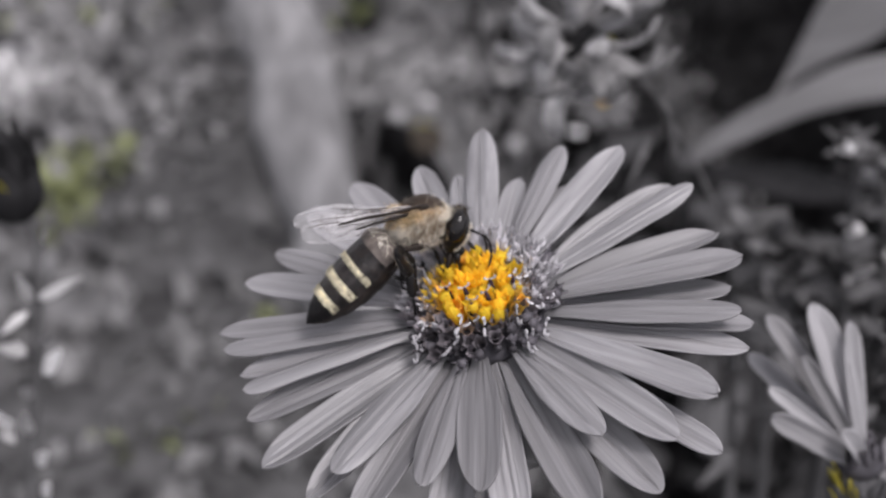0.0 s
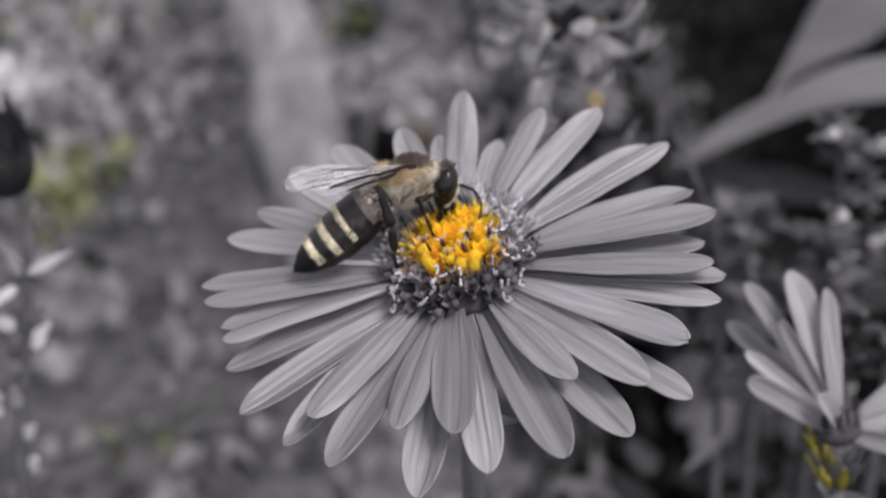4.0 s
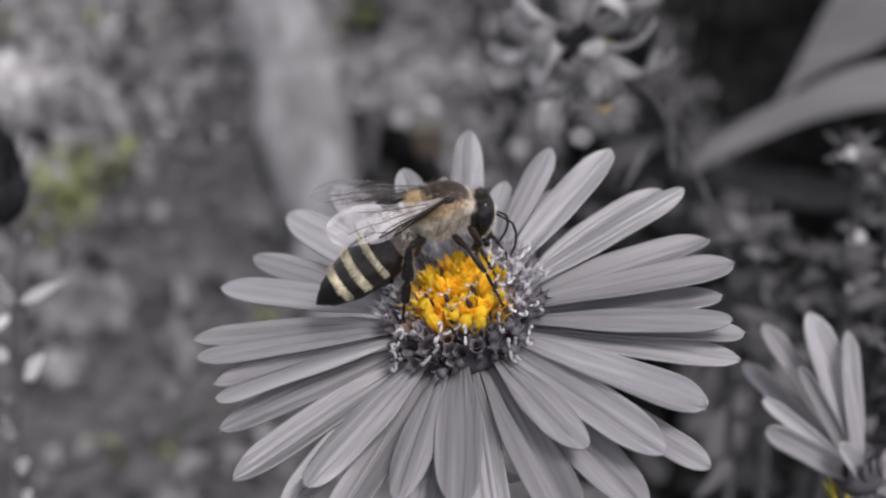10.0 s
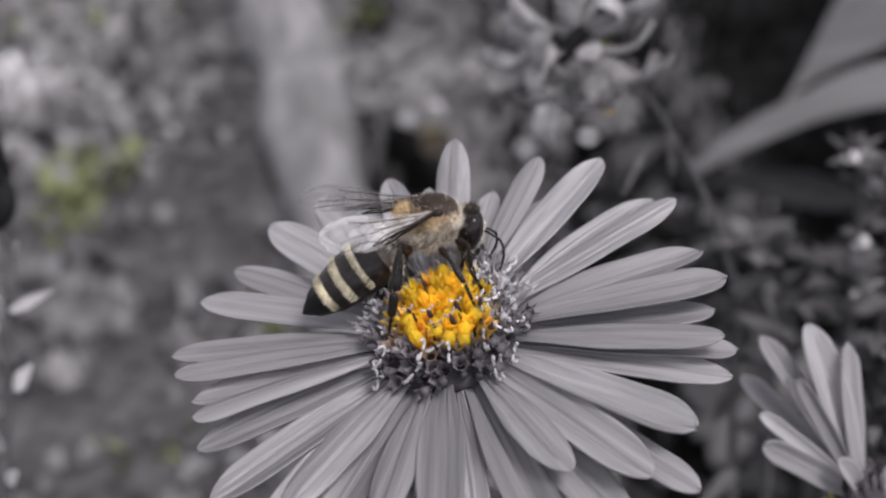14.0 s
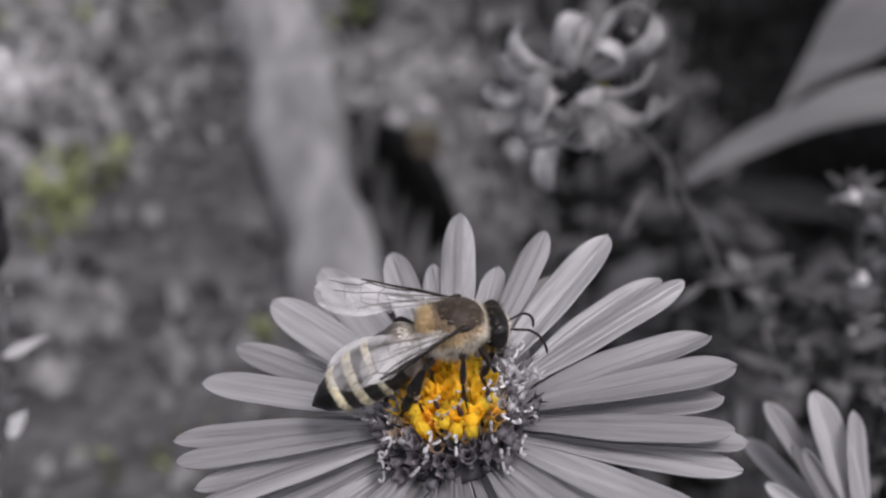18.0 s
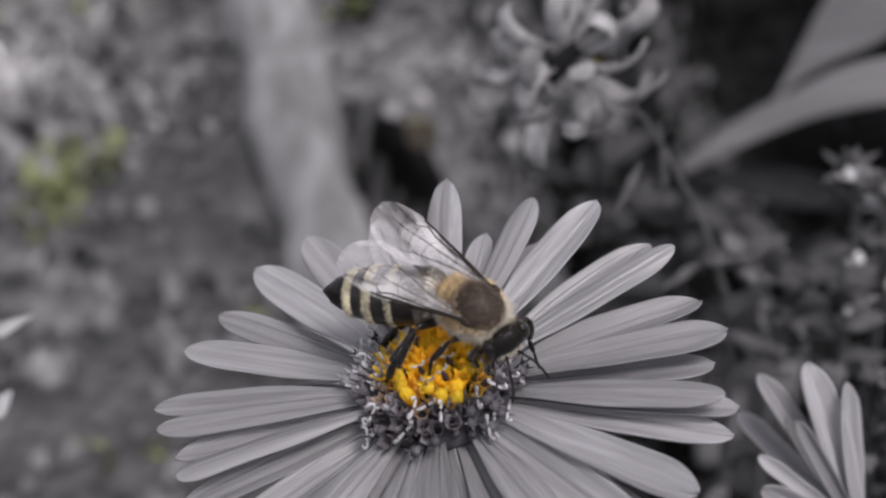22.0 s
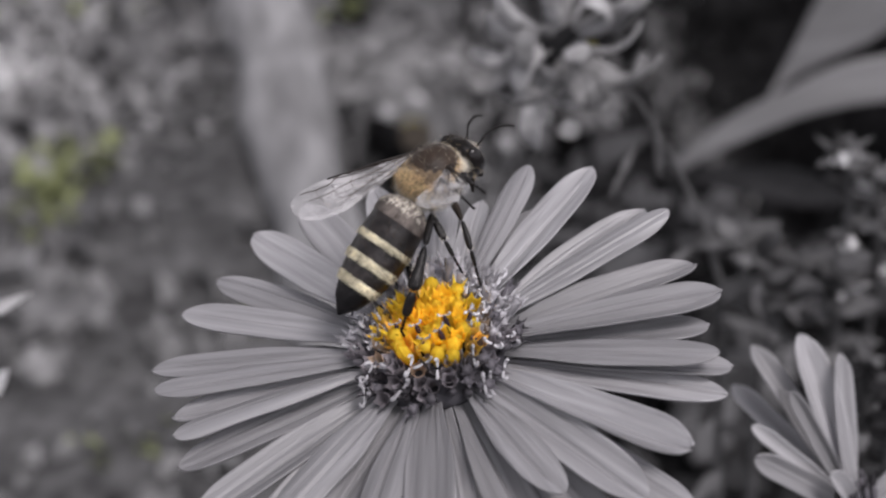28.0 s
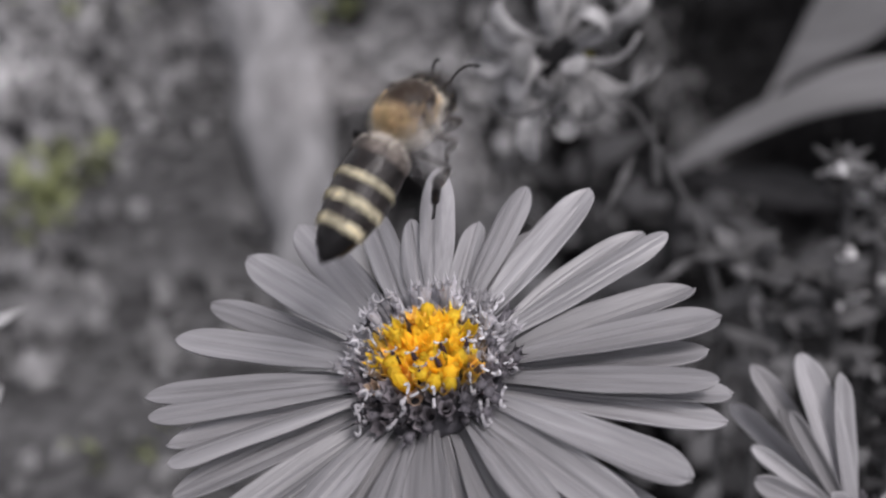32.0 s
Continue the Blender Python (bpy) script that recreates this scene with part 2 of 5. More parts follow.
    def mesh(self, name, material, smooth=True):
        return mesh_of(name, self.v, self.f, material, smooth)


def smooth01(x):
    x = min(1.0, max(0.0, x))
    return x * x * (3 - 2 * x)


def petal_shape(length, width, rise=0.0, bend=0.0, cup=0.25, ridge=0.12, notch=0.0, twist=0.0, seed=0, nu=22, nv=24, thick=0.14, neck=0.30):
    """A strap-shaped ray petal along +x with two lengthwise grooves and a rounded tip."""
    rng = random.Random(seed)
    ph, wob = rng.uniform(0, 6.28), rng.uniform(0.02, 0.06)
    skew = rng.uniform(-0.05, 0.05)

    folds = [(rng.uniform(-0.7, 0.7), rng.uniform(0.015, 0.06), rng.uniform(0.6, 1.05), 0.042) for _ in range(rng.choice((0, 1, 1, 2, 2)))]
    folds.append((rng.uniform(-0.3, 0.3), rng.uniform(0.05, 0.13), rng.uniform(0.95, 1.15), 0.085))
    round_at = 1 - min(0.42, 1.45 * width / length) * rng.uniform(0.75, 1.25)

    def fn(u, v):
        u = 1 - (1 - u) ** 1.6
        s = v * 2 - 1
        tip = 1 - u
        prof = (neck + (1 - neck) * smooth01(u / 0.55)) * (1 - 0.06 * u)
        if u > round_at:
            prof *= max(0.0, 1 - ((u - round_at) / (1 - round_at)) ** 2.4) ** 0.54
        x = u * length - notch * math.exp(-((s / 0.3) ** 2)) * width * smooth01((u - 0.8) / 0.2)
        y = s * width / 2 * max(prof, 0.035) * (1 + wob * math.sin(u * 7 + ph)) + skew * length * u * u * 0.4
        z = rise * u + bend * u * u
        z += cup * width * (s * s - 0.35) * (0.4 + 0.6 * smooth01(u * 2)) * smooth01(tip * 6 + 0.15)
        z += -ridge * width * (math.exp(-((abs(s - skew * 3) - 0.36) / 0.07) ** 2)) * smooth01(tip * 5) * smooth01(u * 5 + 0.2)
        z += wob * width * 0.8 * math.sin(u * 5 + ph * 2) * s
        for s0, deep, run, broad in folds:
            z -= deep * width * math.exp(-(((s - s0 - 0.15 * wob * u) / broad) ** 2)) * smooth01(u * 6) * smooth01((run - u) * 5)
        a = twist * u
        return (x, y * math.cos(a) - z * math.sin(a) * 0.0, z + y * math.sin(a))

    return Shape().sheet(fn, nu, nv, thick)


def leaf_shape(length, width, bend=0.0, fold=0.25, nu=10, nv=4, thick=0.1, tip=0.35):
    def fn(u, v):
        s = v * 2 - 1
        prof = max(0.02, (u / tip if u < tip else (1 - u) / (1 - tip)))
        prof = math.sqrt(prof) if u < tip else prof ** 0.75
        return (u * length, s * width / 2 * prof, bend * u * u * length + fold * abs(s) * width * 0.5 * prof)
    return Shape().sheet(fn, nu, nv, thick)


# ---- the large structure: ground, flower bed ----
def ground_height(x, y):
    """Height of the ground in metres."""
    line = -0.113 + 0.086 * (0.710 - y) / 0.440
    # trench and hollow are added to hold shade by the log and in the bed
    wide = 0.0105 + 0.012 * smooth01((0.455 - y) / 0.11)
    trench = 0.04 * math.exp(-(((x - line - 0.014 - wide) / wide) ** 4)) * math.exp(-(((y - 0.385) / 0.076) ** 4))
    hollow = 0.10 * math.exp(-(((x - 0.155) / 0.05) ** 2 + ((y - 0.53) / 0.12) ** 2))
    return 0.006 * noise.noise((x * 9, y * 9, 0.0)) + 0.003 * noise.noise((x * 31, y * 31, 2.0)) - trench - hollow


def make_ground():
    # one sheet: a fine middle and a coarse skirt out to the horizon
    xs = [-3000, -400, -60, -8, -2.5, -1.2] + [round(-0.4 + i * 0.008, 3) for i in range(101)] + [1.2, 2.5, 8, 60, 400, 3000]
    ys = [-3000, -400, -60, -8, -2.5, -1.0] + [round(-0.1 + i * 0.01, 3) for i in range(101)] + [1.6, 2.5, 8, 60, 400, 3000]
    verts = []
    for x in xs:
        for y in ys:
            near = abs(x) < 0.5 and -0.2 < y < 1.0
            verts.append((x * 1000, y * 1000, ground_height(x, y) * 1000 if near else 0.0))
    w = len(ys)
    faces = [(i * w + j, (i + 1) * w + j, (i + 1) * w + j + 1, i * w + j + 1) for i in range(len(xs) - 1) for j in range(w - 1)]
    ob = new("ground", mesh_of("ground", verts, faces, GROUND))
    return tagged(ob, "grey mossy garden ground with short worn turf", "ground", kind="structure")


make_ground()


def make_bed():
    """The soil of the flower bed, its shade put into the colour, lying on the ground beside the log."""
    def fn(u, v):
        y = -60 + 900 * u
        left = 10 + 75 * u + 14 * math.sin(u * 9)
        x = left + (420) * v
        edge = min(1.0, min(v, 1 - v) * 14, min(u, 1 - u) * 14)
        h = 11 * smooth01(edge) + 6 * noise.noise((x * 0.03, y * 0.03, 5.0)) * edge
        return (x, y, ground_height(x / 1000, y / 1000) * 1000 - 3 + h)
    ob = new("flower_bed", Shape().sheet(fn, 60, 36).mesh("flower_bed", SOIL_SHADE))
    return tagged(ob, "crumbly soil of a flower bed, deep shade painted into its colour", "soil", kind="structure")


make_bed()

# ---- main aster ----
aster = tagged(new("aster"), "open aster with many grey ray petals and a yellow disc", "flower")
ASTER = place(0, 0, 196.7, 15.39, -10.39, -2.84)
aster.matrix_basis = ASTER

# azimuth, reach from the centre, height of the tip, width, extra bend
PETALS = [
    (36.6, 18.7, -1.0, 2.6), (28.5, 19.0, 0.6, 2.5), (17.4, 18.6, -1.0, 2.6), (5.0, 19.2, 0.0, 2.6), (2.0, 18.1, -2.0, 2.4),
    (347.5, 18.7, 0.5, 2.3), (348.8, 19.4, -1.2, 2.0), (343.6, 19.2, -1.9, 2.5), (325.3, 19.2, 0.9, 2.8), (313.2, 18.8, 0.3, 3.1),
    (317.6, 20.8, -1.5, 2.2), (300.1, 15.6, 1.0, 2.6), (303.7, 20.0, -1.5, 3.2), (290.7, 19.4, -1.0, 3.3), (275.2, 18.0, -2.0, 3.0),
    (268.8, 16.0, 0.0, 3.3), (260.2, 18.9, -3.0, 3.2), (254.3, 15.9, 0.3, 2.8), (242.4, 19.0, -1.0, 3.0), (228.4, 18.7, -1.8, 2.8),
    (233.6, 17.0, 0.6, 3.3), (215.9, 19.3, -1.0, 3.0), (201.9, 18.5, -1.5, 2.8), (197.2, 18.0, 0.4, 1.9), (189.7, 18.2, -0.9, 2.2),
    (183.9, 19.1, 0.5, 2.2), (178.9, 19.6, 0.2, 2.0), (169.0, 15.0, -3.0, 2.4), (162.9, 19.0, 0.2, 2.5), (149.4, 19.0, -0.9, 2.5),
    (139.1, 18.2, 0.6, 3.0), (122.8, 19.3, -0.8, 3.4), (106.8, 16.6, 0.3, 2.6), (95.2, 13.8, 0.8, 2.4), (86.6, 17.3, 2.2, 2.7),
    (77.1, 14.9, -1.2, 1.9), (66.3, 18.1, -0.2, 2.3), (61.5, 14.9, -1.5, 1.8), (50.4, 18.6, 0.7, 2.9), (37.1, 16.6, -2.2, 1.8),
]
for n, (az, reach, tip, width) in enumerate(PETALS):
    start = 3.6
    base = -0.35 if tip > -0.5 else -1.1
    rng = random.Random(n)
    bow = rng.uniform(0.3, 1.1)
    sh = petal_shape(reach - start, width * 0.98, tip - base + bow, -bow, rng.uniform(0.08, 0.2) * (1 if rng.random() < 0.75 else -0.6), rng.choice((0.0, 0.015, 0.03, 0.05, 0.08)), notch=rng.choice((0, 0, 0.06, 0.16, 0.25)), twist=rng.uniform(-0.12, 0.12), seed=n)
    a = radians(az)
    child("petal", sh.mesh("petal", PETAL), aster, place(start * math.cos(a), start * math.sin(a), base, 0, 0, az))

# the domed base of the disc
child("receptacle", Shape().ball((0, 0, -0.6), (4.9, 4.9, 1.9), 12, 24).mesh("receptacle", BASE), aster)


# the bright heart under the yellow florets
child("disc_heart", Shape().ball((0, 0, 0.15), (2.6, 2.6, 1.75), 12, 24).mesh("disc_heart", HEART), aster)


def bud_mesh(material, h, r):
    s = Shape()
    s.tube([(0, 0, 0), (0, 0, h * 0.5), (0, 0, h * 0.75), (0, 0, h * 0.92), (0, 0, h)], [r * 0.7, r, r * 1.0, r * 0.55, r * 0.12], 6)
    return s.mesh("floret", material)


def floret_mesh(material, h, r):
    """An open tubular floret: a flaring tube whose five lobes curl outwards."""
    s = Shape()
    s.tube([(0, 0, 0), (0, 0, h * 0.5), (0, 0, h * 0.85)], [r * 0.5, r * 0.7, r], 7)
    for k in range(5):
        a = 2 * math.pi * k / 5
        ca, sa = math.cos(a), math.sin(a)
        s.add([((r * 0.9) * ca - 0.12 * sa, (r * 0.9) * sa + 0.12 * ca, h * 0.8), ((r * 0.9) * ca + 0.12 * sa, (r * 0.9) * sa - 0.12 * ca, h * 0.8), (r * 1.9 * ca, r * 1.9 * sa, h * 1.02)], [(0, 1, 2)])
    return s.mesh("floret", material)


def stigma_mesh(h, seed):
    """Two pale hooked arms on a dark anther tube."""
    rng = random.Random(seed)
    s = Shape()
    for side in (-1, 1):
        pts = []
        size = rng.uniform(0.24, 0.36)
        rng_turn = rng.uniform(2.3, 3.6)
        for k in range(7):
            u = k / 6
            a = -0.6 + u * rng_turn
            pts.append((side * (0.1 + size * (math.sin(a) + 0.48)), 0.12 * side * u, h - 0.1 + size * 1.25 * (1 - math.cos(a)) * 0.8))
        s.tube(pts, [0.06, 0.08, 0.09, 0.10, 0.10, 0.09, 0.06], 6)
    return s.mesh("stigma", STIGMA)


def lump_mesh(material, h, r):
    """A closed floret: a blunt bud with five soft ribs and a notched top."""
    def fn(u, v):
        ang = 2 * math.pi * v
        rib = 1 + 0.10 * math.cos(5 * ang) * smooth01(u * 1.4)
        prof = (0.62 + 0.38 * smooth01(u / 0.6)) if u < 0.7 else max(0.0, 1 - ((u - 0.7) / 0.3) ** 2) ** 0.5
        return (r * prof * rib * math.cos(ang), r * prof * rib * math.sin(ang), h * (u + 0.06 * math.cos(5 * ang) * smooth01((u - 0.6) / 0.3) * (1 - u) * 3))
    return Shape().sheet(fn, 9, 15).mesh("floret", material)


def cup_mesh(material, h, r):
    """A half-open floret: a slender goblet with a wavy five-lobed rim and a hollow mouth."""
    def fn(u, v):
        ang = 2 * math.pi * v
        lobe = math.cos(5 * ang)
        if u < 0.75:
            k = u / 0.75
            rad, z = r * (0.45 + 0.25 * k + 0.4 * smooth01((k - 0.55) / 0.45)), h * k
        else:
            k = (u - 0.75) / 0.25
            rad, z = r * (1.1 - 0.35 * k), h * (1 - 0.35 * k)
        top = smooth01((u - 0.4) / 0.35) * (1 - smooth01((u - 0.75) / 0.25))
        return (rad * (1 + 0.12 * lobe * top) * math.cos(ang), rad * (1 + 0.12 * lobe * top) * math.sin(ang), z + 0.14 * h * lobe * top)
    return Shape().sheet(fn, 10, 15).mesh("floret", material)


BUD = lump_mesh(YELLOW, 2.0, 0.42)
CUP = cup_mesh(YELLOW, 2.1, 0.46)
CUP_ORANGE = cup_mesh(ORANGE, 2.0, 0.46)
CUP_PEACH = cup_mesh(PEACH, 1.9, 0.5)
CUP_MAUVE = cup_mesh(CUP_GREY, 1.9, 0.5)
OPEN = floret_mesh(YELLOW, 2.1, 0.38)
TUBE = floret_mesh(FLORET, 2.1, 0.36)
TUBE_PALE = floret_mesh(FLORET_PALE, 2.5, 0.34)
TUBE_BUD = bud_mesh(FLORET, 1.5, 0.30)
TUBE_DARK = bud_mesh(ANTHER, 2.45, 0.19)
STIGMAS = [stigma_mesh(2.0, k) for k in range(6)]
rng = random.Random(11)
DISC = 4.6
for n in range(200):
    r = DISC * math.sqrt((n + 0.5) / 200)
    a = n * 2.39996 + rng.uniform(-0.12, 0.12)
    # the bright heart sits a little off the middle of the disc
    x, y = r * math.cos(a) + 0.25 * max(0.0, 1 - r / 3), r * math.sin(a)
    z = 0.8 + 1.25 * (1 - (r / DISC) ** 2)
    lean = 2 + 46 * (r / DISC) ** 2 + rng.uniform(-7, 7)
    m = place(x, y, z - 1.2, 0, 0, math.degrees(a)) @ pose(0, 0, 0, 0, lean, 0) @ pose(0, 0, 0, 0, 0, rng.uniform(0, 360))
    stretch = Matrix.Diagonal((1, 1, rng.uniform(0.85, 1.2), 1))
    tilt = pose(0, 0, 0, rng.uniform(-14, 14), rng.uniform(-14, 14))
    if r < 2.65:
        k = rng.uniform(1.0, 1.4) + (0.12 if r < 1.6 else 0)
        wide = rng.uniform(0.95, 1.25)
        kind = CUP_ORANGE if r > 2.0 and rng.random() < 0.45 else rng.choice((BUD, BUD, CUP, CUP, OPEN, OPEN))
        child("floret", kind, aster, m @ tilt @ Matrix.Diagonal((wide, wide, k, 1)))
        if r > 0.7 and y < 0.9 and n % 6 == 1:
            up = place(x * 1.08, y * 1.08, z - 0.75, rng.uniform(-4, 14), rng.uniform(-10, 10))
            child("anther", TUBE_DARK, aster, up)
            child("stigma", STIGMAS[n % 6], aster, up @ place(0, 0, 1.15, 0, 0, rng.uniform(-40, 40)) @ Matrix.Diagonal((0.75, 0.75, 0.65, 1)))
    elif r < 3.35:
        warm = rng.random() < 1.1 - (r - 2.5) * 1.2
        child("floret", (CUP_ORANGE if r < 2.95 and rng.random() < 0.6 else CUP_PEACH) if warm else CUP_MAUVE, aster, m @ tilt @ stretch)
        if rng.random() < 0.26:
            child("stigma", STIGMAS[n % 6], aster, m @ place(0, 0, 0.1, 0, 0, rng.uniform(-50, 50)) @ Matrix.Diagonal((1.2, 1.2, 1.0, 1)))
    else:
        # pale florets at the back; front ones get shade through the dark floret colour
        back = smooth01((y + 0.5) / 3)
        kind = TUBE_PALE if rng.random() < 0.9 * back else CUP_MAUVE if rng.random() < 0.30 else TUBE_BUD if rng.random() < 0.3 else TUBE
        child("floret", kind, aster, m @ pose(0, 0, 0, 0, -14 * back, 0) @ stretch @ Matrix.Diagonal((1, 1, 1 + 0.3 * back, 1)))
        if rng.random() < 0.30:
            big = rng.uniform(1.05, 1.5)
            child("stigma", STIGMAS[n % 6], aster, m @ place(rng.uniform(-0.2, 0.2), rng.uniform(-0.2, 0.2), rng.uniform(-0.2, 0.3) + 0.5 * back, 0, 0, rng.uniform(0, 180)) @ Matrix.Diagonal((big, big, 1.0, 1)))

# slender pale florets standing along the far side of the disc
for n in range(84):
    a = radians(rng.uniform(-20, 200))
    r = rng.uniform(2.7, 4.5)
    m = place(r * math.cos(a), r * math.sin(a), 0.2 - 0.12 * r, 0, 0, math.degrees(a)) @ pose(0, 0, 0, 0, 8 + 7 * (r - 2.7) + rng.uniform(-8, 8), rng.uniform(0, 360))
    child("floret", TUBE_PALE, aster, m @ Matrix.Diagonal((0.9, 0.9, rng.uniform(0.8, 1.15), 1)))
    if n % 3 == 0:
        child("stigma", STIGMAS[n % 6], aster, m @ place(0, 0, 0.25))

# green cup under the petals and the stem to the ground
cup = Shape()
cup.tube([(0, 0, -1.0), (0, 0, -2.5), (0, 0, -5.0), (0, 0, -7.5)], [4.6, 4.4, 3.2, 1.2], 20)
child("cup", cup.mesh("cup", STEM), aster)
inv = ASTER.inverted()
path = [inv @ (Vector(p) * MM) / MM for p in ((1.2, 1.6, 190), (1.8, 5, 170), (3, 10, 120), (4, 13, 60), (4.5, 14, -6))]
child("stem", Shape().tube(path, [1.1, 1.0, 1.1, 1.3, 1.6], 10).mesh("stem", STEM), aster)
for k in range(22):
    a = radians(k * 360 / 22)
    sh = leaf_shape(5.0, 1.5, -0.1)
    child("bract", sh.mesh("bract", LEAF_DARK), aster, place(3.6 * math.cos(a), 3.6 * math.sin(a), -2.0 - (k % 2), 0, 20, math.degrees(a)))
for k, (z, az) in enumerate(((182, 200), (180, 320), (172, 250), (166, 20))):
    p = inv @ (Vector((1.4, 3, z)) * MM) / MM
    child("leaf", leaf_shape(6.5, 1.8, 0.15).mesh("leaf", LEAF), aster, place(p.x, p.y, p.z, 0, -25, az))


# ---- honey bee ----
FUZZ = mat("bee_fuzz", (0.72, 0.56, 0.33), 0.8, 0.3, 900, 0.0, per_island=0.45, thin=0.3)
FUZZ_PALE = mat("bee_fuzz_pale", (0.83, 0.78, 0.68), 0.8, 0.2, 900, 0.0, per_island=0.35, thin=0.3)
FUZZ_DARK = mat("bee_fuzz_dark", (0.035, 0.027, 0.02), 0.8, 0.3, 900, 0.0, per_island=0.5)
THORAX = mat("bee_thorax", (0.15, 0.11, 0.072), 0.6, 0.4, 1200, 0.5, patch=0.4, patch_scale=500)
SHIELD = mat("bee_back", (0.034, 0.023, 0.016), 0.5, 0.4, 1800, 0.5, patch=0.45, patch_scale=600, gloss=0.25)
BLACK = mat("bee_black", (0.006, 0.0055, 0.006), 0.36, 0.4, 2200, 0.35, gloss=0.22)
TAN = mat("bee_tan", (0.125, 0.107, 0.096), 0.5, 0.35, 1500, 0.35, patch=0.55, patch_scale=600, gloss=0.25)
UMBER = mat("bee_umber", (0.008, 0.007, 0.007), 0.36, 0.5, 1800, 0.4, second=(0.018, 0.015, 0.0145), patch=0.5, patch_scale=500, gloss=0.4)
CREAM = mat("bee_cream", (0.60, 0.555, 0.41), 0.8, 0.35, 1600, 0.4, patch=0.4, patch_scale=700, per_island=0.3)
BELLY = mat("bee_belly", (0.022, 0.018, 0.016), 0.5, 0.5, 1500, 0.4, patch=0.6, patch_scale=450, gloss=0.2)
EYE = mat("bee_eye", (0.006, 0.005, 0.005), 0.22, 0.3, 4000, 0.2, coat=0.15, gloss=0.3)
LEG = mat("bee_leg", (0.010, 0.009, 0.009), 0.38, 0.5, 1500, 0.3, gloss=0.25)
LEG_TAN = mat("bee_leg_tan", (0.022, 0.017, 0.014), 0.5, 0.4, 1500, 0.3)
COSTA = mat("wing_edge", (0.018, 0.014, 0.012), 0.4, 0.3, 900, 0.0)
VEIN = mat("wing_vein", (0.06, 0.05, 0.044), 0.45, 0.3, 900, 0.0)


def membrane():
    m = mat("wing_membrane", (0.56, 0.55, 0.555), 0.24, 0.15, 700, 0.3, patch=0.2, patch_scale=300, gloss=0.5)
    nt = m.node_tree
    tc = nt.nodes.new("ShaderNodeTexCoord")
    mp = nt.nodes.new("ShaderNodeMapping")
    mp.inputs["Scale"].default_value = (0.3, 1.0, 0.0)
    # streaks in the opacity imitate reflections on the membrane
    streak = nt.nodes.new("ShaderNodeTexNoise")
    streak.inputs["Scale"].default_value = 900
    streak.inputs["Detail"].default_value = 3
    rng = nt.nodes.new("ShaderNodeMapRange")
    rng.inputs["From Min"].default_value, rng.inputs["From Max"].default_value = 0.42, 0.64
    rng.inputs["To Min"].default_value, rng.inputs["To Max"].default_value = 0.10, 0.50
    nt.links.new(tc.outputs["Object"], mp.inputs["Vector"])
    nt.links.new(mp.outputs[0], streak.inputs["Vector"])
    nt.links.new(streak.outputs["Fac"], rng.inputs["Value"])
    nt.links.new(rng.outputs[0], nt.nodes["Principled BSDF"].inputs["Alpha"])
    return m


MEMBRANE = membrane()

bee = tagged(new("honey_bee"), "honey bee with tan furry thorax and black and cream banded abdomen", "bee")
bee.scale = (1.04, 1.04, 1.04)
R_TH = (2.15, 1.85, 1.8)
thorax = child("thorax", Shape().ball((0, 0, 0), R_TH, 16, 24).mesh("thorax", THORAX), bee)
child("back_shield", Shape().ball((0.12, 0, 0.10), (2.02, 1.76, 1.75), 18, 28).mesh("back_shield", SHIELD), thorax)
child("scutellum", Shape().ball((-1.35, 0, 1.05), (0.55, 1.0, 0.5), 10, 14).mesh("scutellum", THORAX), thorax)


def fur(count, seed, keep, length, c, r, material, name, parent, width=0.012, sweep=0.35):
    """Fine hairs standing on an ellipsoid, swept backwards, as one mesh. keep(direction) -> length factor, 0 for none."""
    rng = random.Random(seed)
    s = Shape()
    made = 0
    while made < count:
        d = Vector((rng.gauss(0, 1), rng.gauss(0, 1), rng.gauss(0, 1))).normalized()
        k = float(keep(d))
        if rng.random() > k:
            continue
        made += 1
        p = Vector((d.x * r[0], d.y * r[1], d.z * r[2]))
        nrm = Vector((d.x / r[0], d.y / r[1], d.z / r[2])).normalized()
        h = length * rng.uniform(0.45, 1.25) * (0.4 + 0.6 * k)
        lean = Vector((-sweep + rng.gauss(0, 0.35), rng.gauss(0, 0.35), rng.gauss(0, 0.3))) * h
        a = nrm.orthogonal().normalized()
        b = nrm.cross(a)
        turn = rng.uniform(0, 6.28)
        a, b = (a * math.cos(turn) + b * math.sin(turn)) * width, (b * math.cos(turn) - a * math.sin(turn)) * width
        q = Vector(c) + p - nrm * 0.04
        s.add([q + a, q - a * 0.5 + b * 0.87, q - a * 0.5 - b * 0.87, q + nrm * h + lean], [(0, 1, 3), (1, 2, 3), (2, 0, 3)])
    return child(name, s.mesh(name, material), parent)


def shield_edge(d):
    """0 in the middle of the bare back shield, 1 outside it."""
    return smooth01((math.hypot((d.x - 0.04) / 0.98, d.y / 0.92) - 0.82) / 0.5) if d.z > 0.05 else 1.0


tagged(fur(5600, 1, lambda d: shield_edge(d) * (1.0 if d.x < 0.15 else 0.5) * smooth01((d.z + 0.05) / 0.35), 0.40, (0, 0, 0), R_TH, FUZZ, "fur", thorax, 0.013), "golden tan fur round the back shield")
tagged(fur(3600, 6, lambda d: shield_edge(d) * (0.9 if d.x < -0.45 or d.x > 0.6 else 0.25) * (d.z > -0.2), 0.55, (0, 0, 0), R_TH, FUZZ_PALE, "fur", thorax, 0.013, 0.15), "long pale fur on collar and waist")
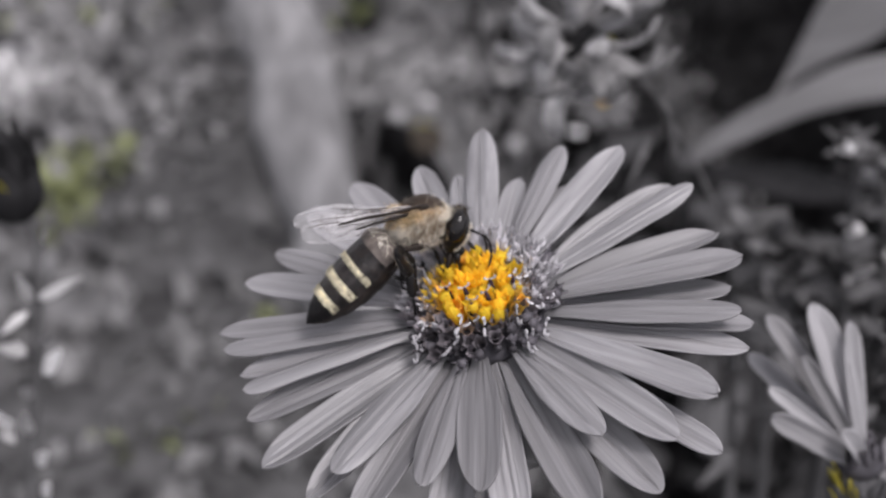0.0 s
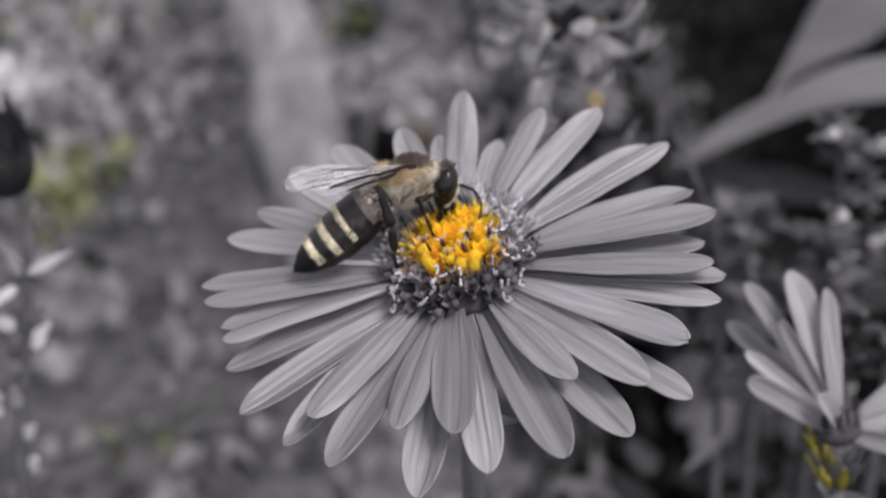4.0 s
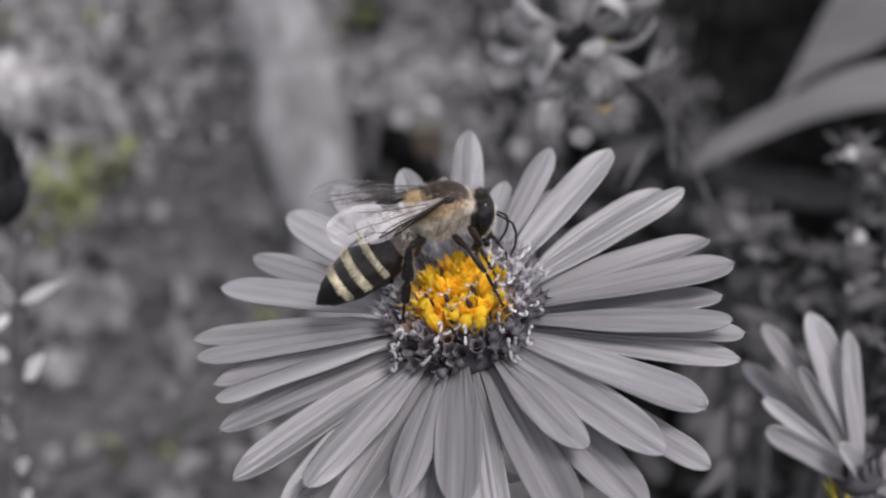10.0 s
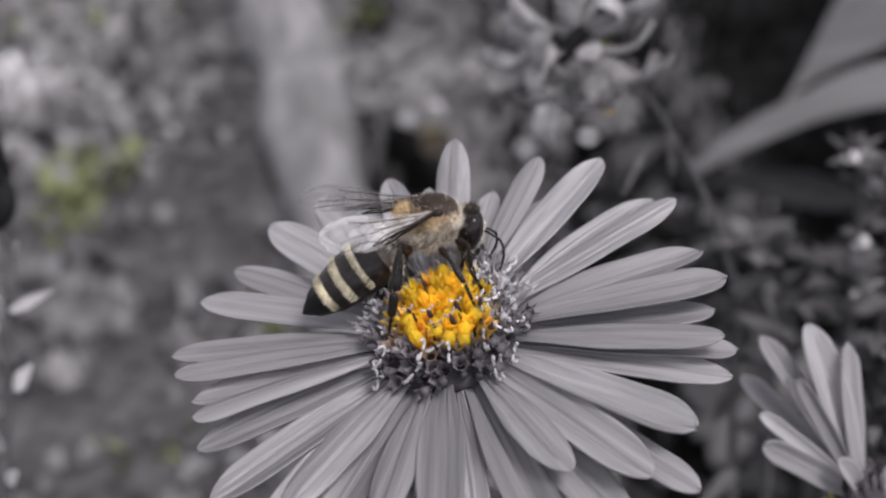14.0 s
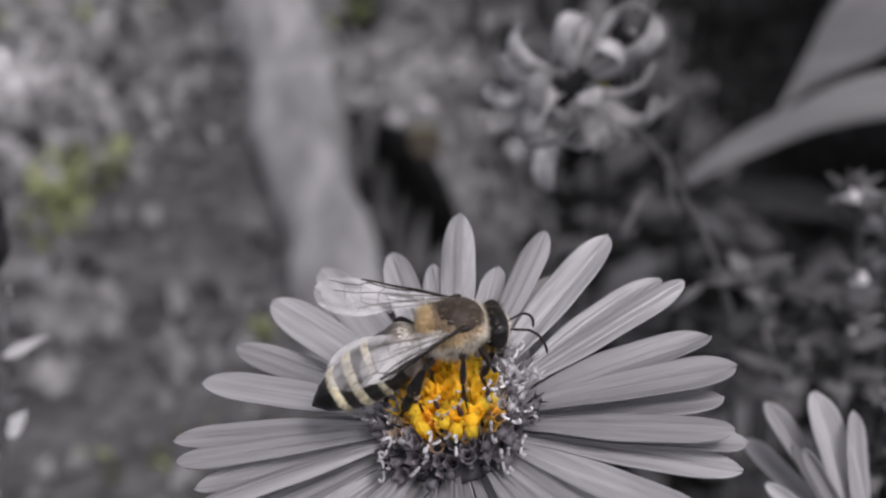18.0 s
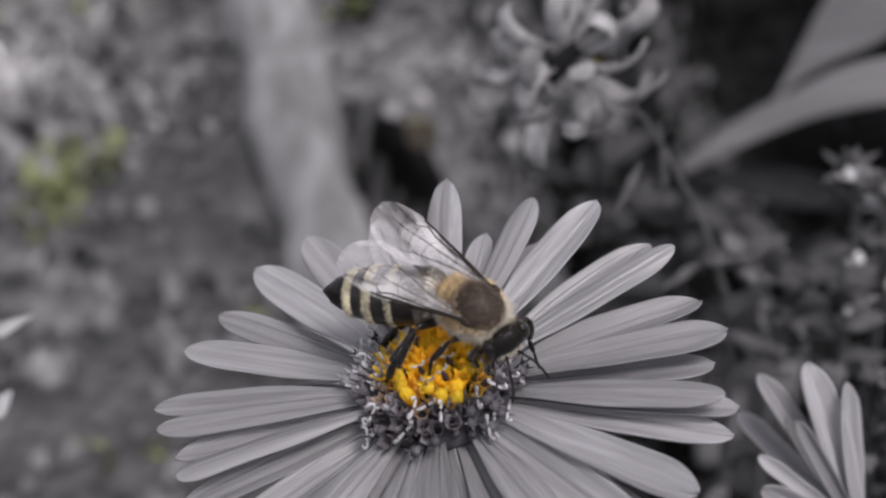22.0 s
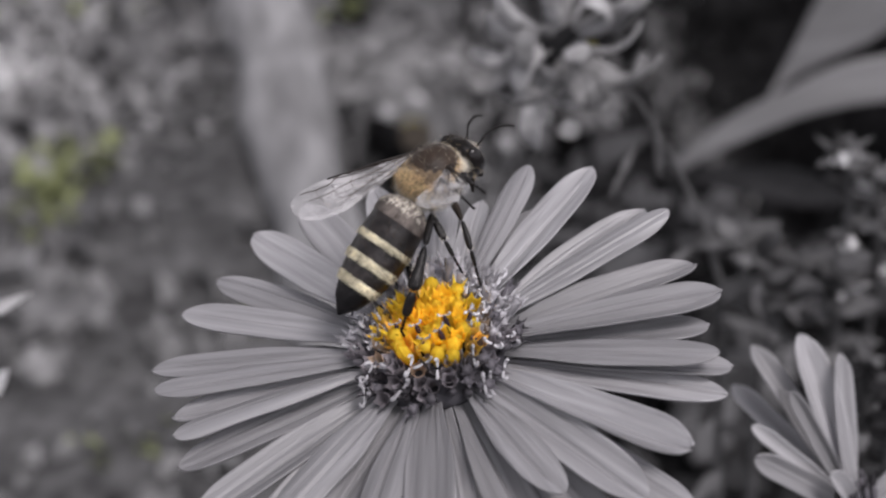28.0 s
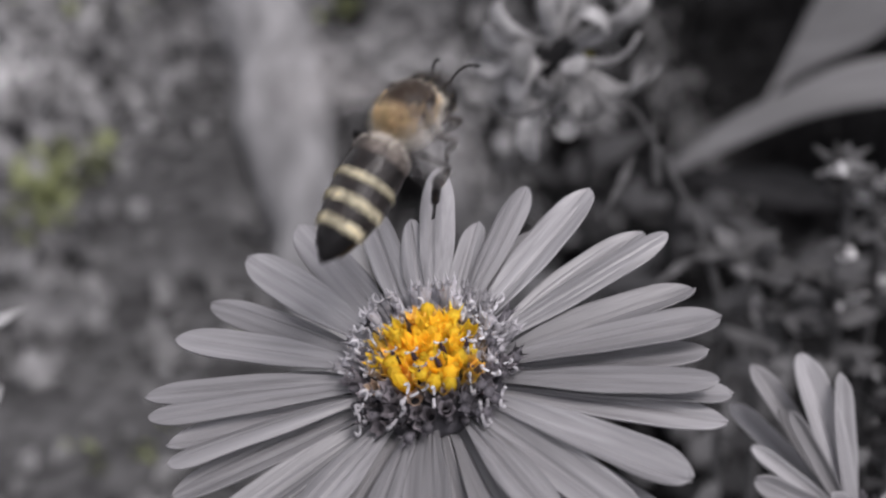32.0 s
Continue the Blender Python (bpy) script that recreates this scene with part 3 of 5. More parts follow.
tagged(fur(5200, 2, lambda d: smooth01((0.4 - d.z) / 0.4), 0.36, (0, 0, 0), R_TH, FUZZ_PALE, "fur", thorax, 0.013), "pale fur on the breast")
tagged(fur(2600, 3, lambda d: (d.z > 0.1) * (1 - shield_edge(d)), 0.16, (0.12, 0, 0.10), (1.98, 1.70, 1.76), FUZZ_DARK, "fur", thorax, 0.009), "short brown fur on the back shield")
tagged(fur(1500, 5, lambda d: d.z > -0.2, 0.42, (-1.35, 0, 1.05), (0.55, 1.0, 0.5), FUZZ, "fur", thorax, 0.012), "golden fur on the scutellum")

tagged(fur(450, 7, lambda d: 0.8 * (d.z > 0.0), 0.42, (0, 0, 0), R_TH, FUZZ_PALE, "fur", thorax, 0.005, 0.1), "sparse long pale hairs over the back")

# head, pivoting at the neck
HEAD_C, HEAD_R = (0.92, 0, -0.42), (0.96, 1.60, 1.58)


def head_warp(p):
    low = min(0.0, p.z) / 1.66
    return (p.x * (1 + 0.18 * low), p.y * (1 + 0.34 * low), p.z * (1.12 if p.z < 0 else 0.96))


head = child("head", Shape().ball(HEAD_C, HEAD_R, 16, 22, head_warp).mesh("head", BLACK), bee)
ANTENNAE = []
for side in (-1, 1):
    child("eye", Shape().ball((0.94, side * 1.20, -0.20), (0.64, 0.48, 1.14), 14, 16, lambda p: (p.x, p.y - side * 0.10 * (p.z / 1.2) ** 2, p.z)).mesh("eye", EYE), head)
    # the jointed antenna, bending at its root
    an = Shape().tube([(0, 0, 0), (0.35, side * 0.16, 0.30), (0.85, side * 0.4, 0.72)], [0.10, 0.075, 0.085], 8)
    for k in range(10):
        u0, u1 = k / 10, (k + 1) / 10
        at = lambda u: Vector((0.85 + 2.15 * u - 0.25 * u * u, side * (0.4 + 0.5 * u), 0.72 + 0.10 * math.sin(u * 3) - 0.95 * u * u))
        an.tube([at(u0), at(u1 - 0.012)], [0.080 + 0.012 * (k > 0), 0.094 if k < 9 else 0.05], 8)
    ANTENNAE.append((side, child("antenna", an.mesh("antenna", LEG), head)))
    child("mandible", Shape().tube([(1.4, side * 0.6, -2.0), (1.6, side * 0.4, -2.45), (1.55, side * 0.1, -2.7)], [0.26, 0.2, 0.08], 8).mesh("mandible", LEG), head)
child("proboscis", Shape().tube([(1.0, 0, -2.1), (1.05, 0, -2.8), (0.85, 0, -3.6)], [0.3, 0.22, 0.1], 8).mesh("proboscis", LEG_TAN), head)
child("lip", Shape().ball((1.68, 0, -1.80), (0.26, 0.56, 0.38), 8, 12).mesh("lip", BLACK), head)
tagged(fur(800, 4, lambda d: (d.x > 0.1 and abs(d.y) < 0.5 and -0.9 < d.z < 0.4), 0.24, HEAD_C, HEAD_R, FUZZ_PALE, "face_fur", head, 0.010, -0.1), "pale fur on the face")
tagged(fur(1000, 14, lambda d: 0.9 * (d.x < 0.45 and abs(d.y) < 0.8 and d.z > -0.1), 0.36, HEAD_C, HEAD_R, FUZZ_DARK, "crown_fur", head, 0.009, -0.1), "brown fur on the crown")
tagged(fur(110, 15, lambda d: 0.9 * (d.x < -0.1), 0.40, HEAD_C, HEAD_R, FUZZ, "crown_fur", head, 0.011, -0.1), "tan fur behind the head")

# abdomen, pivoting at the waist, in overlapping plates
SEG = [0.0, 0.12, 0.36, 0.535, 0.705, 0.87, 1.0]
ABD = 8.55


def abd_radius(s):
    s = min(1.0, max(0.0, s))
    if s < 0.15:
        return 0.55 + 1.30 * math.sin(math.pi / 2 * s / 0.15) ** 0.7
    if s < 0.22:
        return 1.85
    return 1.85 * (1 + 0.06 * math.sin((s - 0.22) * 4.5)) * max(0.02, 1 - ((s - 0.22) / 0.78) ** 2.5) ** 0.68


def abd_point(s, ang, lift):
    r = abd_radius(s) + lift
    return Vector((-s * ABD, r * math.cos(ang), -0.4 * s * s - 0.25 * math.sin(math.pi * min(1.0, s)) + r * 0.93 * math.sin(ang)))


def abd_ring(s0, s1, lift0, lift1, steps, sides=32, arc=(0, 360), wave=0.0):
    def fn(u, v):
        ang = radians(arc[0] + (arc[1] - arc[0]) * v)
        s = min(1.0, s0 + (s1 - s0) * u + wave * math.cos(ang * 2) * 0.01)
        return abd_point(s, ang, lift0 + (lift1 - lift0) * u)
    return Shape().sheet(fn, steps, sides)


abdomen = child("abdomen", abd_ring(0.0, 1.0, -0.12, -0.12, 24).mesh("abdomen", BLACK), bee)
for n in range(6):
    s0, s1 = SEG[n], min(1.0, SEG[n + 1] + 0.025)
    child("plate", abd_ring(s0, s1, -0.03, 0.06 if n < 5 else -0.05, 8, wave=1.5, arc=(-35, 215)).mesh("plate", TAN if n == 0 else UMBER if n < 4 else BLACK), abdomen)
    child("belly_plate", abd_ring(s0, s1, -0.06, 0.03 if n < 5 else -0.06, 8, 20, wave=1.0, arc=(205, 335)).mesh("belly_plate", BELLY), abdomen)
child("tan_plate", abd_ring(0.08, 0.20, 0.05, 0.06, 6, arc=(-30, 210)).mesh("tan_plate", TAN), abdomen)


def band(s0, s1, lift, seed):
    """The dense felt under a hair band, narrowing down the flanks, with a ragged edge."""
    def fn(u, v):
        ang = radians(-4 + 188 * v)
        thin = 0.12 + 0.88 * max(0.0, math.sin(math.pi * v)) ** 0.7
        rag = 0.022 * noise.noise((v * 12, seed, u * 1.5)) + 0.016 * noise.noise((v * 48, seed + 5, u * 2))
        s = s0 + (s1 - s0) * (0.4 + (u - 0.4) * thin) + rag
        return abd_point(s, ang, lift * (1.0 if 0 < u < 1 else 0.6))
    return Shape().sheet(fn, 5, 110)


def band_hair(s0, s1, count, seed, length):
    """Short appressed hairs of one band, lying backwards past its edge."""
    rng = random.Random(seed)
    sh = Shape()
    for _ in range(count):
        v = rng.random()
        ang = radians(-30 + 240 * v)
        if rng.random() > 0.15 + 0.85 * max(0.0, math.sin(math.pi * v)) ** 0.7:
            continue
        u = rng.random()
        p = abd_point(s0 + (s1 - s0) * u, ang, 0.07)
        nrm = Vector((0, math.cos(ang), math.sin(ang)))
        a = Vector((0, -math.sin(ang), math.cos(ang)))
        h = length * rng.uniform(0.5, 1.4)
        tip = p + Vector((-0.85 * h, 0, 0)) + nrm * (0.05 + 0.35 * h * rng.random()) + a * rng.gauss(0, 0.25) * h
        sh.add([p + a * 0.016, p - a * 0.016, tip], [(0, 1, 2)])
    return sh


for k, (s0, s1, lift, dense) in enumerate(((0.374, 0.396, 0.085, 1900), (0.539, 0.578, 0.10, 2500), (0.710, 0.750, 0.10, 2300))):
    child("band", band(s0, s1, lift, k * 3.1).mesh("band", CREAM), abdomen, label="cream felt band")
    child("band_hair", band_hair(s0 - 0.016, s1 + 0.010, dense, 80 + k, 0.24).mesh("band_hair", CREAM), abdomen)
tagged(child("down", band_hair(0.0, 0.10, 900, 8, 0.40).mesh("down", FUZZ_PALE), abdomen), "pale down at the waist")
child("down", band_hair(0.10, 0.70, 900, 9, 0.2).mesh("down", FUZZ_DARK), abdomen)


# wings: along +x from the hinge, front edge towards +y
def wing(length, width, name):
    def edge(u):
        hw = width * 0.5 * (0.12 + 0.88 * smooth01(u / 0.74))
        front = 0.05 * width * math.sin(math.pi * u)
        rear = front - 2 * hw
        if u > 0.70:
            k = math.sqrt(max(0.0, 1 - ((u - 0.70) / 0.30) ** 2.2))
            mid = front - hw * 0.82
            front, rear = mid + (front - mid) * k, mid + (rear - mid) * k
        return front, rear

    def fn(u, v):
        f, r = edge(0.995 * u)
        fold = 0.045 * math.sin(v * 20 + 0.6) * (1 - 0.75 * u) + 0.05 * math.sin(v * 6 + u * 4) * smooth01(u * 3) + 0.035 * math.sin(u * 17 + v * 4)
        return (u * length, f + (r - f) * v, fold * width * 0.33)

    w = child(name, Shape().sheet(fn, 34, 26).mesh(name, MEMBRANE), bee)

    def vein(points, r0, r1, material=VEIN):
        path = []
        for (u0, v0), (u1, v1) in zip(points, points[1:]):
            path += [fn(u0 + (u1 - u0) * k / 6, v0 + (v1 - v0) * k / 6) for k in range(6)]
        path.append(fn(*points[-1]))
        n = len(path) - 1
        child("vein", Shape().tube(path, [r0 + (r1 - r0) * k / n for k in range(n + 1)], 5).mesh("vein", material), w)

    vein([(0, 0.05), (0.35, 0.02), (0.70, 0.02)], 0.12, 0.06, COSTA)
    vein([(0, 0.3), (0.25, 0.16), (0.55, 0.14), (0.66, 0.06)], 0.07, 0.04, COSTA)
    vein([(0.02, 0.5), (0.3, 0.40), (0.55, 0.36), (0.86, 0.42)], 0.05, 0.025)
    vein([(0.02, 0.85), (0.3, 0.72), (0.55, 0.72), (0.66, 0.8)], 0.045, 0.025)
    if name == "forewing":
        vein([(0.62, 0.05), (0.70, 0.2), (0.82, 0.2), (0.92, 0.1)], 0.04, 0.025)
        vein([(0.50, 0.15), (0.54, 0.36), (0.52, 0.72)], 0.02, 0.02)
        vein([(0.68, 0.18), (0.67, 0.38), (0.64, 0.62), (0.55, 0.72)], 0.02, 0.018)
        vein([(0.80, 0.2), (0.79, 0.4), (0.74, 0.66)], 0.02, 0.015)
        vein([(0.34, 0.16), (0.33, 0.40), (0.31, 0.72)], 0.02, 0.02)
    return w


WINGS = {}
for side in (-1, 1):
    for name, ln, wd in (("forewing", 8.7, 3.25), ("hindwing", 6.0, 2.3)):
        WINGS[side, name] = wing(ln, wd, name)
    child("wing_root", Shape().ball((0.62, side * 1.42, 0.98), (0.42, 0.24, 0.26), 8, 12).mesh("wing_root", LEG_TAN), thorax)


def wing_pose(side, name, sweep, lift, twist):
    """Pose in the bee's space; sweep from straight back (0) to straight out (90), lift upwards, twist of the blade."""
    hx, hz = (0.6, 1.05) if name == "forewing" else (-0.25, 0.85)
    d = Vector((-math.cos(radians(sweep)) * math.cos(radians(lift)), side * math.sin(radians(sweep)) * math.cos(radians(lift)), math.sin(radians(lift))))
    front = Vector((math.sin(radians(sweep)), side * math.cos(radians(sweep)), 0))
    front = (front - d * front.dot(d)).normalized()
    up = d.cross(front)
    front = (front * math.cos(radians(twist)) - up * (side * -1) * math.sin(radians(twist))).normalized()
    up = d.cross(front)
    m = Matrix((d, front, up)).transposed().to_4x4()
    m.translation = Vector((hx * MM, side * 1.35 * MM, hz * MM))
    return m


def limb(length, profile, sides=12, steps=14):
    """A leg joint along +x; profile rows: share of the length, half-width across, half-width in the bend's plane."""
    def fn(u, v):
        for a, b in zip(profile, profile[1:]):
            if a[0] <= u <= b[0]:
                k = smooth01((u - a[0]) / (b[0] - a[0]))
                wy, wz = a[1] + (b[1] - a[1]) * k, a[2] + (b[2] - a[2]) * k
                break
        cap = math.sqrt(max(0.0, 1 - (abs(u - 0.5) / 0.5) ** 14))
        ang = 2 * math.pi * v
        return (u * length, wy * cap * math.cos(ang), wz * cap * math.sin(ang))
    return Shape().sheet(fn, steps, sides)


# legs: hip, lengths of thigh, shin and foot
LEGS = []
for side in (-1, 1):
    for kind, hip, ln, rest in (
        ("front", (1.25, 0.7, -1.40), (1.9, 1.7, 2.3), (3.4, 1.3)),
        ("middle", (0.1, 0.9, -1.55), (2.1, 2.0, 2.7), (1.3, 2.4)),
        ("hind", (-1.7, 1.1, -1.2), (2.5, 3.0, 3.2), (-3.3, 2.2)),
    ):
        a, b, c = ln
        big = kind == "hind"
        thigh = limb(a, [(0, 0.16, 0.2), (0.35, 0.27, 0.36), (0.75, 0.24, 0.3), (1, 0.16, 0.18)] if big else [(0, 0.16, 0.18), (0.4, 0.25, 0.29), (1, 0.15, 0.17)])
        shin = limb(b, [(0, 0.15, 0.15), (0.3, 0.28, 0.26), (0.85, 0.46, 0.40), (1, 0.38, 0.34)] if big else [(0, 0.13, 0.15), (0.6, 0.22, 0.30), (1, 0.17, 0.22)])
        n0 = 0.6 if big else 0.46
        foot = limb(c * n0, [(0, 0.22, 0.2), (0.3, 0.34, 0.28), (0.8, 0.32, 0.26), (1, 0.18, 0.16)] if big else [(0, 0.11, 0.13), (0.5, 0.13, 0.17), (1, 0.1, 0.12)])
        for k in range(4):
            x0 = c * (n0 + k * (0.97 - n0) / 4)
            foot.tube([(x0, 0, 0), (x0 + c * 0.11, 0, 0)], [0.07, 0.11], 7)
        for s2 in (-1, 1):
            foot.tube([(c * 0.96, 0, 0), (c * 1.02, 0.1 * s2, -0.05)], [0.06, 0.03], 5)
        # fringe of pale bristles along the shin
        rg = random.Random(len(LEGS))
        hair = Shape()
        for k in range(150):
            x0, an, w0 = rg.uniform(0.1, 0.98), rg.uniform(0, 6.28), (0.42, 0.38) if big else (0.17, 0.2)
            w1 = w0[1] * (0.5 + 0.5 * x0)
            p = Vector((x0 * b, w0[0] * 0.9 * math.cos(an), w1 * 0.95 * math.sin(an)))
            q = p + Vector((0.22, 0.14 * math.cos(an), 0.16 * math.sin(an))) * rg.uniform(0.6, 1.4)
            hair.add([p + Vector((0.012, 0, 0)), p - Vector((0.012, 0, 0)), q], [(0, 1, 2)])
        t_ob = child(kind + "_thigh", thigh.mesh("thigh", LEG if big else LEG_TAN), bee)
        s_ob = child(kind + "_shin", shin.mesh("shin", LEG), bee)
        child("bristles", hair.mesh("bristles", FUZZ_PALE), s_ob)
        f_ob = child(kind + "_foot", foot.mesh("foot", LEG), bee)
        LEGS.append((side, kind, Vector((hip[0], side * hip[1], hip[2])), ln, rest, (t_ob, s_ob, f_ob)))


def along(p, q, up):
    """Pose at p whose x axis points to q, z near up. Millimetres in, metres out."""
    x = (q - p).normalized()
    y = up.cross(x)
    y = y.normalized() if y.length > 1e-5 else x.orthogonal().normalized()
    z = x.cross(y)
    m = Matrix((x, y, z)).transposed().to_4x4()
    m.translation = p * MM
    return m


def leg_poses(leg, body, stand, goal=None):
    """Thigh, shin and foot poses in the bee's space. body: the bee's world pose; stand: 1 on the flower, 0 in flight."""
    side, kind, hip, (a, b, c), rest, _ = leg
    # the foot's place: below its resting spot, on the domed disc
    guess = body @ (Vector((rest[0], side * rest[1], -4.5)) * MM)
    fl = (ASTER.inverted() @ guess) / MM
    r = math.hypot(fl.x, fl.y)
    top = 2.2 - 1.3 * smooth01((r - 2.5) / 4) - 0.6 * smooth01((r - 6.5) / 3)
    fl.z = top
    if goal is not None:
        fl = Vector(goal)
    on = (body.inverted() @ (ASTER @ (fl * MM))) / MM
    hang = {"front": Vector((1.6, side * 1.0, -4.6)), "middle": Vector((0.6, side * 1.5, -5.8)), "hind": Vector((-1.6, side * 1.5, -7.4))}[kind]
    toe = hang.lerp(on, stand)
    d = toe - hip
    most = (a + b + c) * 0.93
    if d.length > most:
        toe = hip + d * (most / d.length)
    out = Vector((0, side, 0))
    back = Vector((-1, 0, 0)) if kind == "hind" else Vector((1, 0, 0)) * (1 if kind == "front" else 0)
    ankle = toe + (Vector((0, 0, 1.0)) + out * (0.35 + (0.15 * stand if kind == "hind" else 0)) - back * 0.25 + (hip - toe).normalized() * 0.8).normalized() * c
    d = ankle - hip
    if d.length > (a + b) * 0.98:
        ankle = hip + d * ((a + b) * 0.98 / d.length)
        toe = ankle + (toe - ankle).normalized() * c
        d = ankle - hip
    k = (a * a - b * b + d.length_squared) / (2 * d.length)
    h = math.sqrt(max(0.01, a * a - k * k))
    hint = out * 0.9 + Vector((0, 0, 0.8)) + back * 0.5 if kind != "hind" else out * 1.1 + Vector((-0.1, 0, 1.2))
    side_v = (hint - d.normalized() * hint.dot(d.normalized())).normalized()
    knee = hip + d.normalized() * k + side_v * h
    return along(hip, knee, side_v), along(knee, ankle, side_v), along(ankle, toe, side_v)


# ---- log lying on the turf ----
def make_log():
    sh = Shape()
    pts = [Vector((-114 + 85 * u + 2.5 * math.sin(u * 17), 710 - 440 * u, 5 + 1.5 * math.sin(u * 11))) for u in [k / 56 for k in range(57)]]
    sh.tube(pts, [25 - 0.22 * k + 1.2 * math.sin(k * 0.42) for k in range(57)], 32)
    sh.v = [Vector(p) + Vector((noise.noise(Vector(p) * 0.055), 0, noise.noise(Vector(p) * 0.055 + Vector((9, 3, 0))))) * 3.2 + Vector((noise.noise(Vector(p) * 0.2), 0, 0)) for p in sh.v]
    return tagged(new("log", sh.mesh("log", LOG)), "pale weathered log lying on the turf", "log")


make_log()


def patch_sheet(name, cx, cy, rx, ry, turn, material, label, category, seed):
    """A low uneven mound with a ragged outline on the ground."""
    def fn(u, v):
        a = 2 * math.pi * v
        r = u * (1 + 0.22 * noise.noise((math.cos(a) * 1.5, math.sin(a) * 1.5, seed)))
        x0, y0 = rx * r * math.cos(a), ry * r * math.sin(a)
        c, s = math.cos(radians(turn)), math.sin(radians(turn))
        x, y = cx + c * x0 - s * y0, cy + s * x0 + c * y0
        return (x, y, ground_height(x / 1000, y / 1000) * 1000 + 2.5 * (1 - u * u) + 1.0 * noise.noise((x * 0.1, y * 0.1, seed)) * (1 - u))
    return tagged(new(name, Shape().sheet(fn, 30, 72).mesh(name, material)), label, category, kind="structure")


# the near-black patches paint the shaded gap along the log
patch_sheet("bare_soil", -21, 385, 26, 98, 14, SOIL_SHADE, "patch of bare soil beside the log, shade painted near-black", "soil", 3.0)
# two patches darker than the ground around them
patch_sheet("bare_soil", -104, 400, 36, 130, 13, SOIL_GREY, "darker grey soil between worn turf and the log", "soil", 5.0)
patch_sheet("bare_soil", -92, 236, 55, 62, 0, SOIL_GREY, "darker grey soil under thin worn turf", "soil", 9.0)
patch_sheet("bare_soil", -50, 596, 15, 30, 12, SOIL_SHADE, "patch of bare soil beside the log, shade painted near-black", "soil", 7.0)


# ---- turf, moss and pebbles: uncounted ----
def scatter(name, count, seed, area, make, material, label, category):
    rg = random.Random(seed)
    s = Shape()
    for _ in range(count):
        x, y = area(rg)
        make(s, rg, Vector((x, y, ground_height(x / 1000, y / 1000) * 1000)))
    return tagged(new(name, s.mesh(name, material, False)), label, category, kind="stuff")


def blade(lo, hi, wid):
    def make(s, rg, p):
        h, a = rg.uniform(lo, hi), rg.uniform(0, 6.28)
        d = Vector((math.cos(a), math.sin(a), 0))
        w = Vector((-d.y, d.x, 0)) * wid * rg.uniform(0.6, 1.3)
        b = d * h * rg.uniform(0.2, 0.9)
        s.add([p - w, p + w, p + b * 0.4 + Vector((0, 0, h * 0.6)) + w * 0.8, p + b * 0.4 + Vector((0, 0, h * 0.6)) - w * 0.8, p + b + Vector((0, 0, h * 0.85))], [(0, 1, 2, 3), (3, 2, 4)])
    return make


def in_turf(g):
    """Turf grows in clumps and spares the log and the bare soil."""
    while True:
        x, y = g.uniform(-330, 60), g.uniform(120, 860)
        line = -113 + 92 * (710 - y) / 440
        if 270 < y < 715 and line - 24 < x < line + 26:
            continue
        if 270 < y < 540 and line - 75 < x < line and g.random() < 0.55:
            continue
        if 285 < y < 490 and line + 8 < x < line + (52 if y < 435 else 34):
            continue
        if x > 10 + 75 * (y + 60) / 900 and g.random() < 0.8:
            continue
        if any((x - a) ** 2 + ((y - b) / 2.2) ** 2 < 64 for a, b in ((-23, 458), (-10, 472), (-83, 482), (-123, 490), (-64, 498), (5, 512))):
            continue
        if noise.noise((x * 0.045, y * 0.03, 9.0)) + g.uniform(-0.35, 0.35) > -0.05:
            return x, y


scatter("turf", 1000, 21, in_turf, blade(6, 13, 5.0), TUFT, "short grey tufts of worn turf", "grass")
scatter("turf", 1100, 23, in_turf, blade(5, 11, 3.0), TUFT, "short grey tufts of worn turf", "grass")
# paler blades far left and right of the log lift the ground's tone
scatter("dry_grass", 600, 24, lambda g: (g.gauss(-185, 42), g.gauss(560, 110)), blade(6, 13, 5.0), GRASS_PALE, "paler grass lying on the turf", "grass")
scatter("dry_grass", 160, 26, lambda g: (g.gauss(-200, 9), g.gauss(500, 16)), blade(6, 14, 4.0), GRASS_PALEST, "very pale grass in a small patch", "grass")
scatter("dry_grass", 420, 27, lambda g: (g.gauss(-34, 20), g.gauss(515, 18)), blade(3, 7, 6.0), GRASS_PALE, "paler grass lying on the turf", "grass")
scatter("weeds", 420, 25, lambda g: (g.gauss(122, 13), g.gauss(555, 45)), blade(8, 24, 3.0), TUFT, "grey low weeds on the flower bed", "weed")
# these weeds are coloured almost black to stand for the bed's deep shade
scatter("weeds", 1500, 22, lambda g: (g.uniform(10, 380), g.uniform(60, 760)), blade(8, 30, 2.2), TUFT_SHADE, "low weeds on the flower bed, deep shade painted into their colour", "weed")


def clump(cx, cy, sx, sy):
    return lambda g: (g.gauss(cx, sx), g.gauss(cy, sy))


for n, (cx, cy, sx, sy, k) in enumerate(((-148, 402, 8, 22, 95), (-86, 234, 9, 9, 10), (-62, 297, 2, 2, 9), (-185, 590, 26, 30, 16), (-48, 590, 5, 6, 12))):
    scatter("moss", k, 40 + n, clump(cx, cy, sx, sy), blade(5, 10, 3.4), GREEN, "patch of yellow-green moss in the turf", "moss")


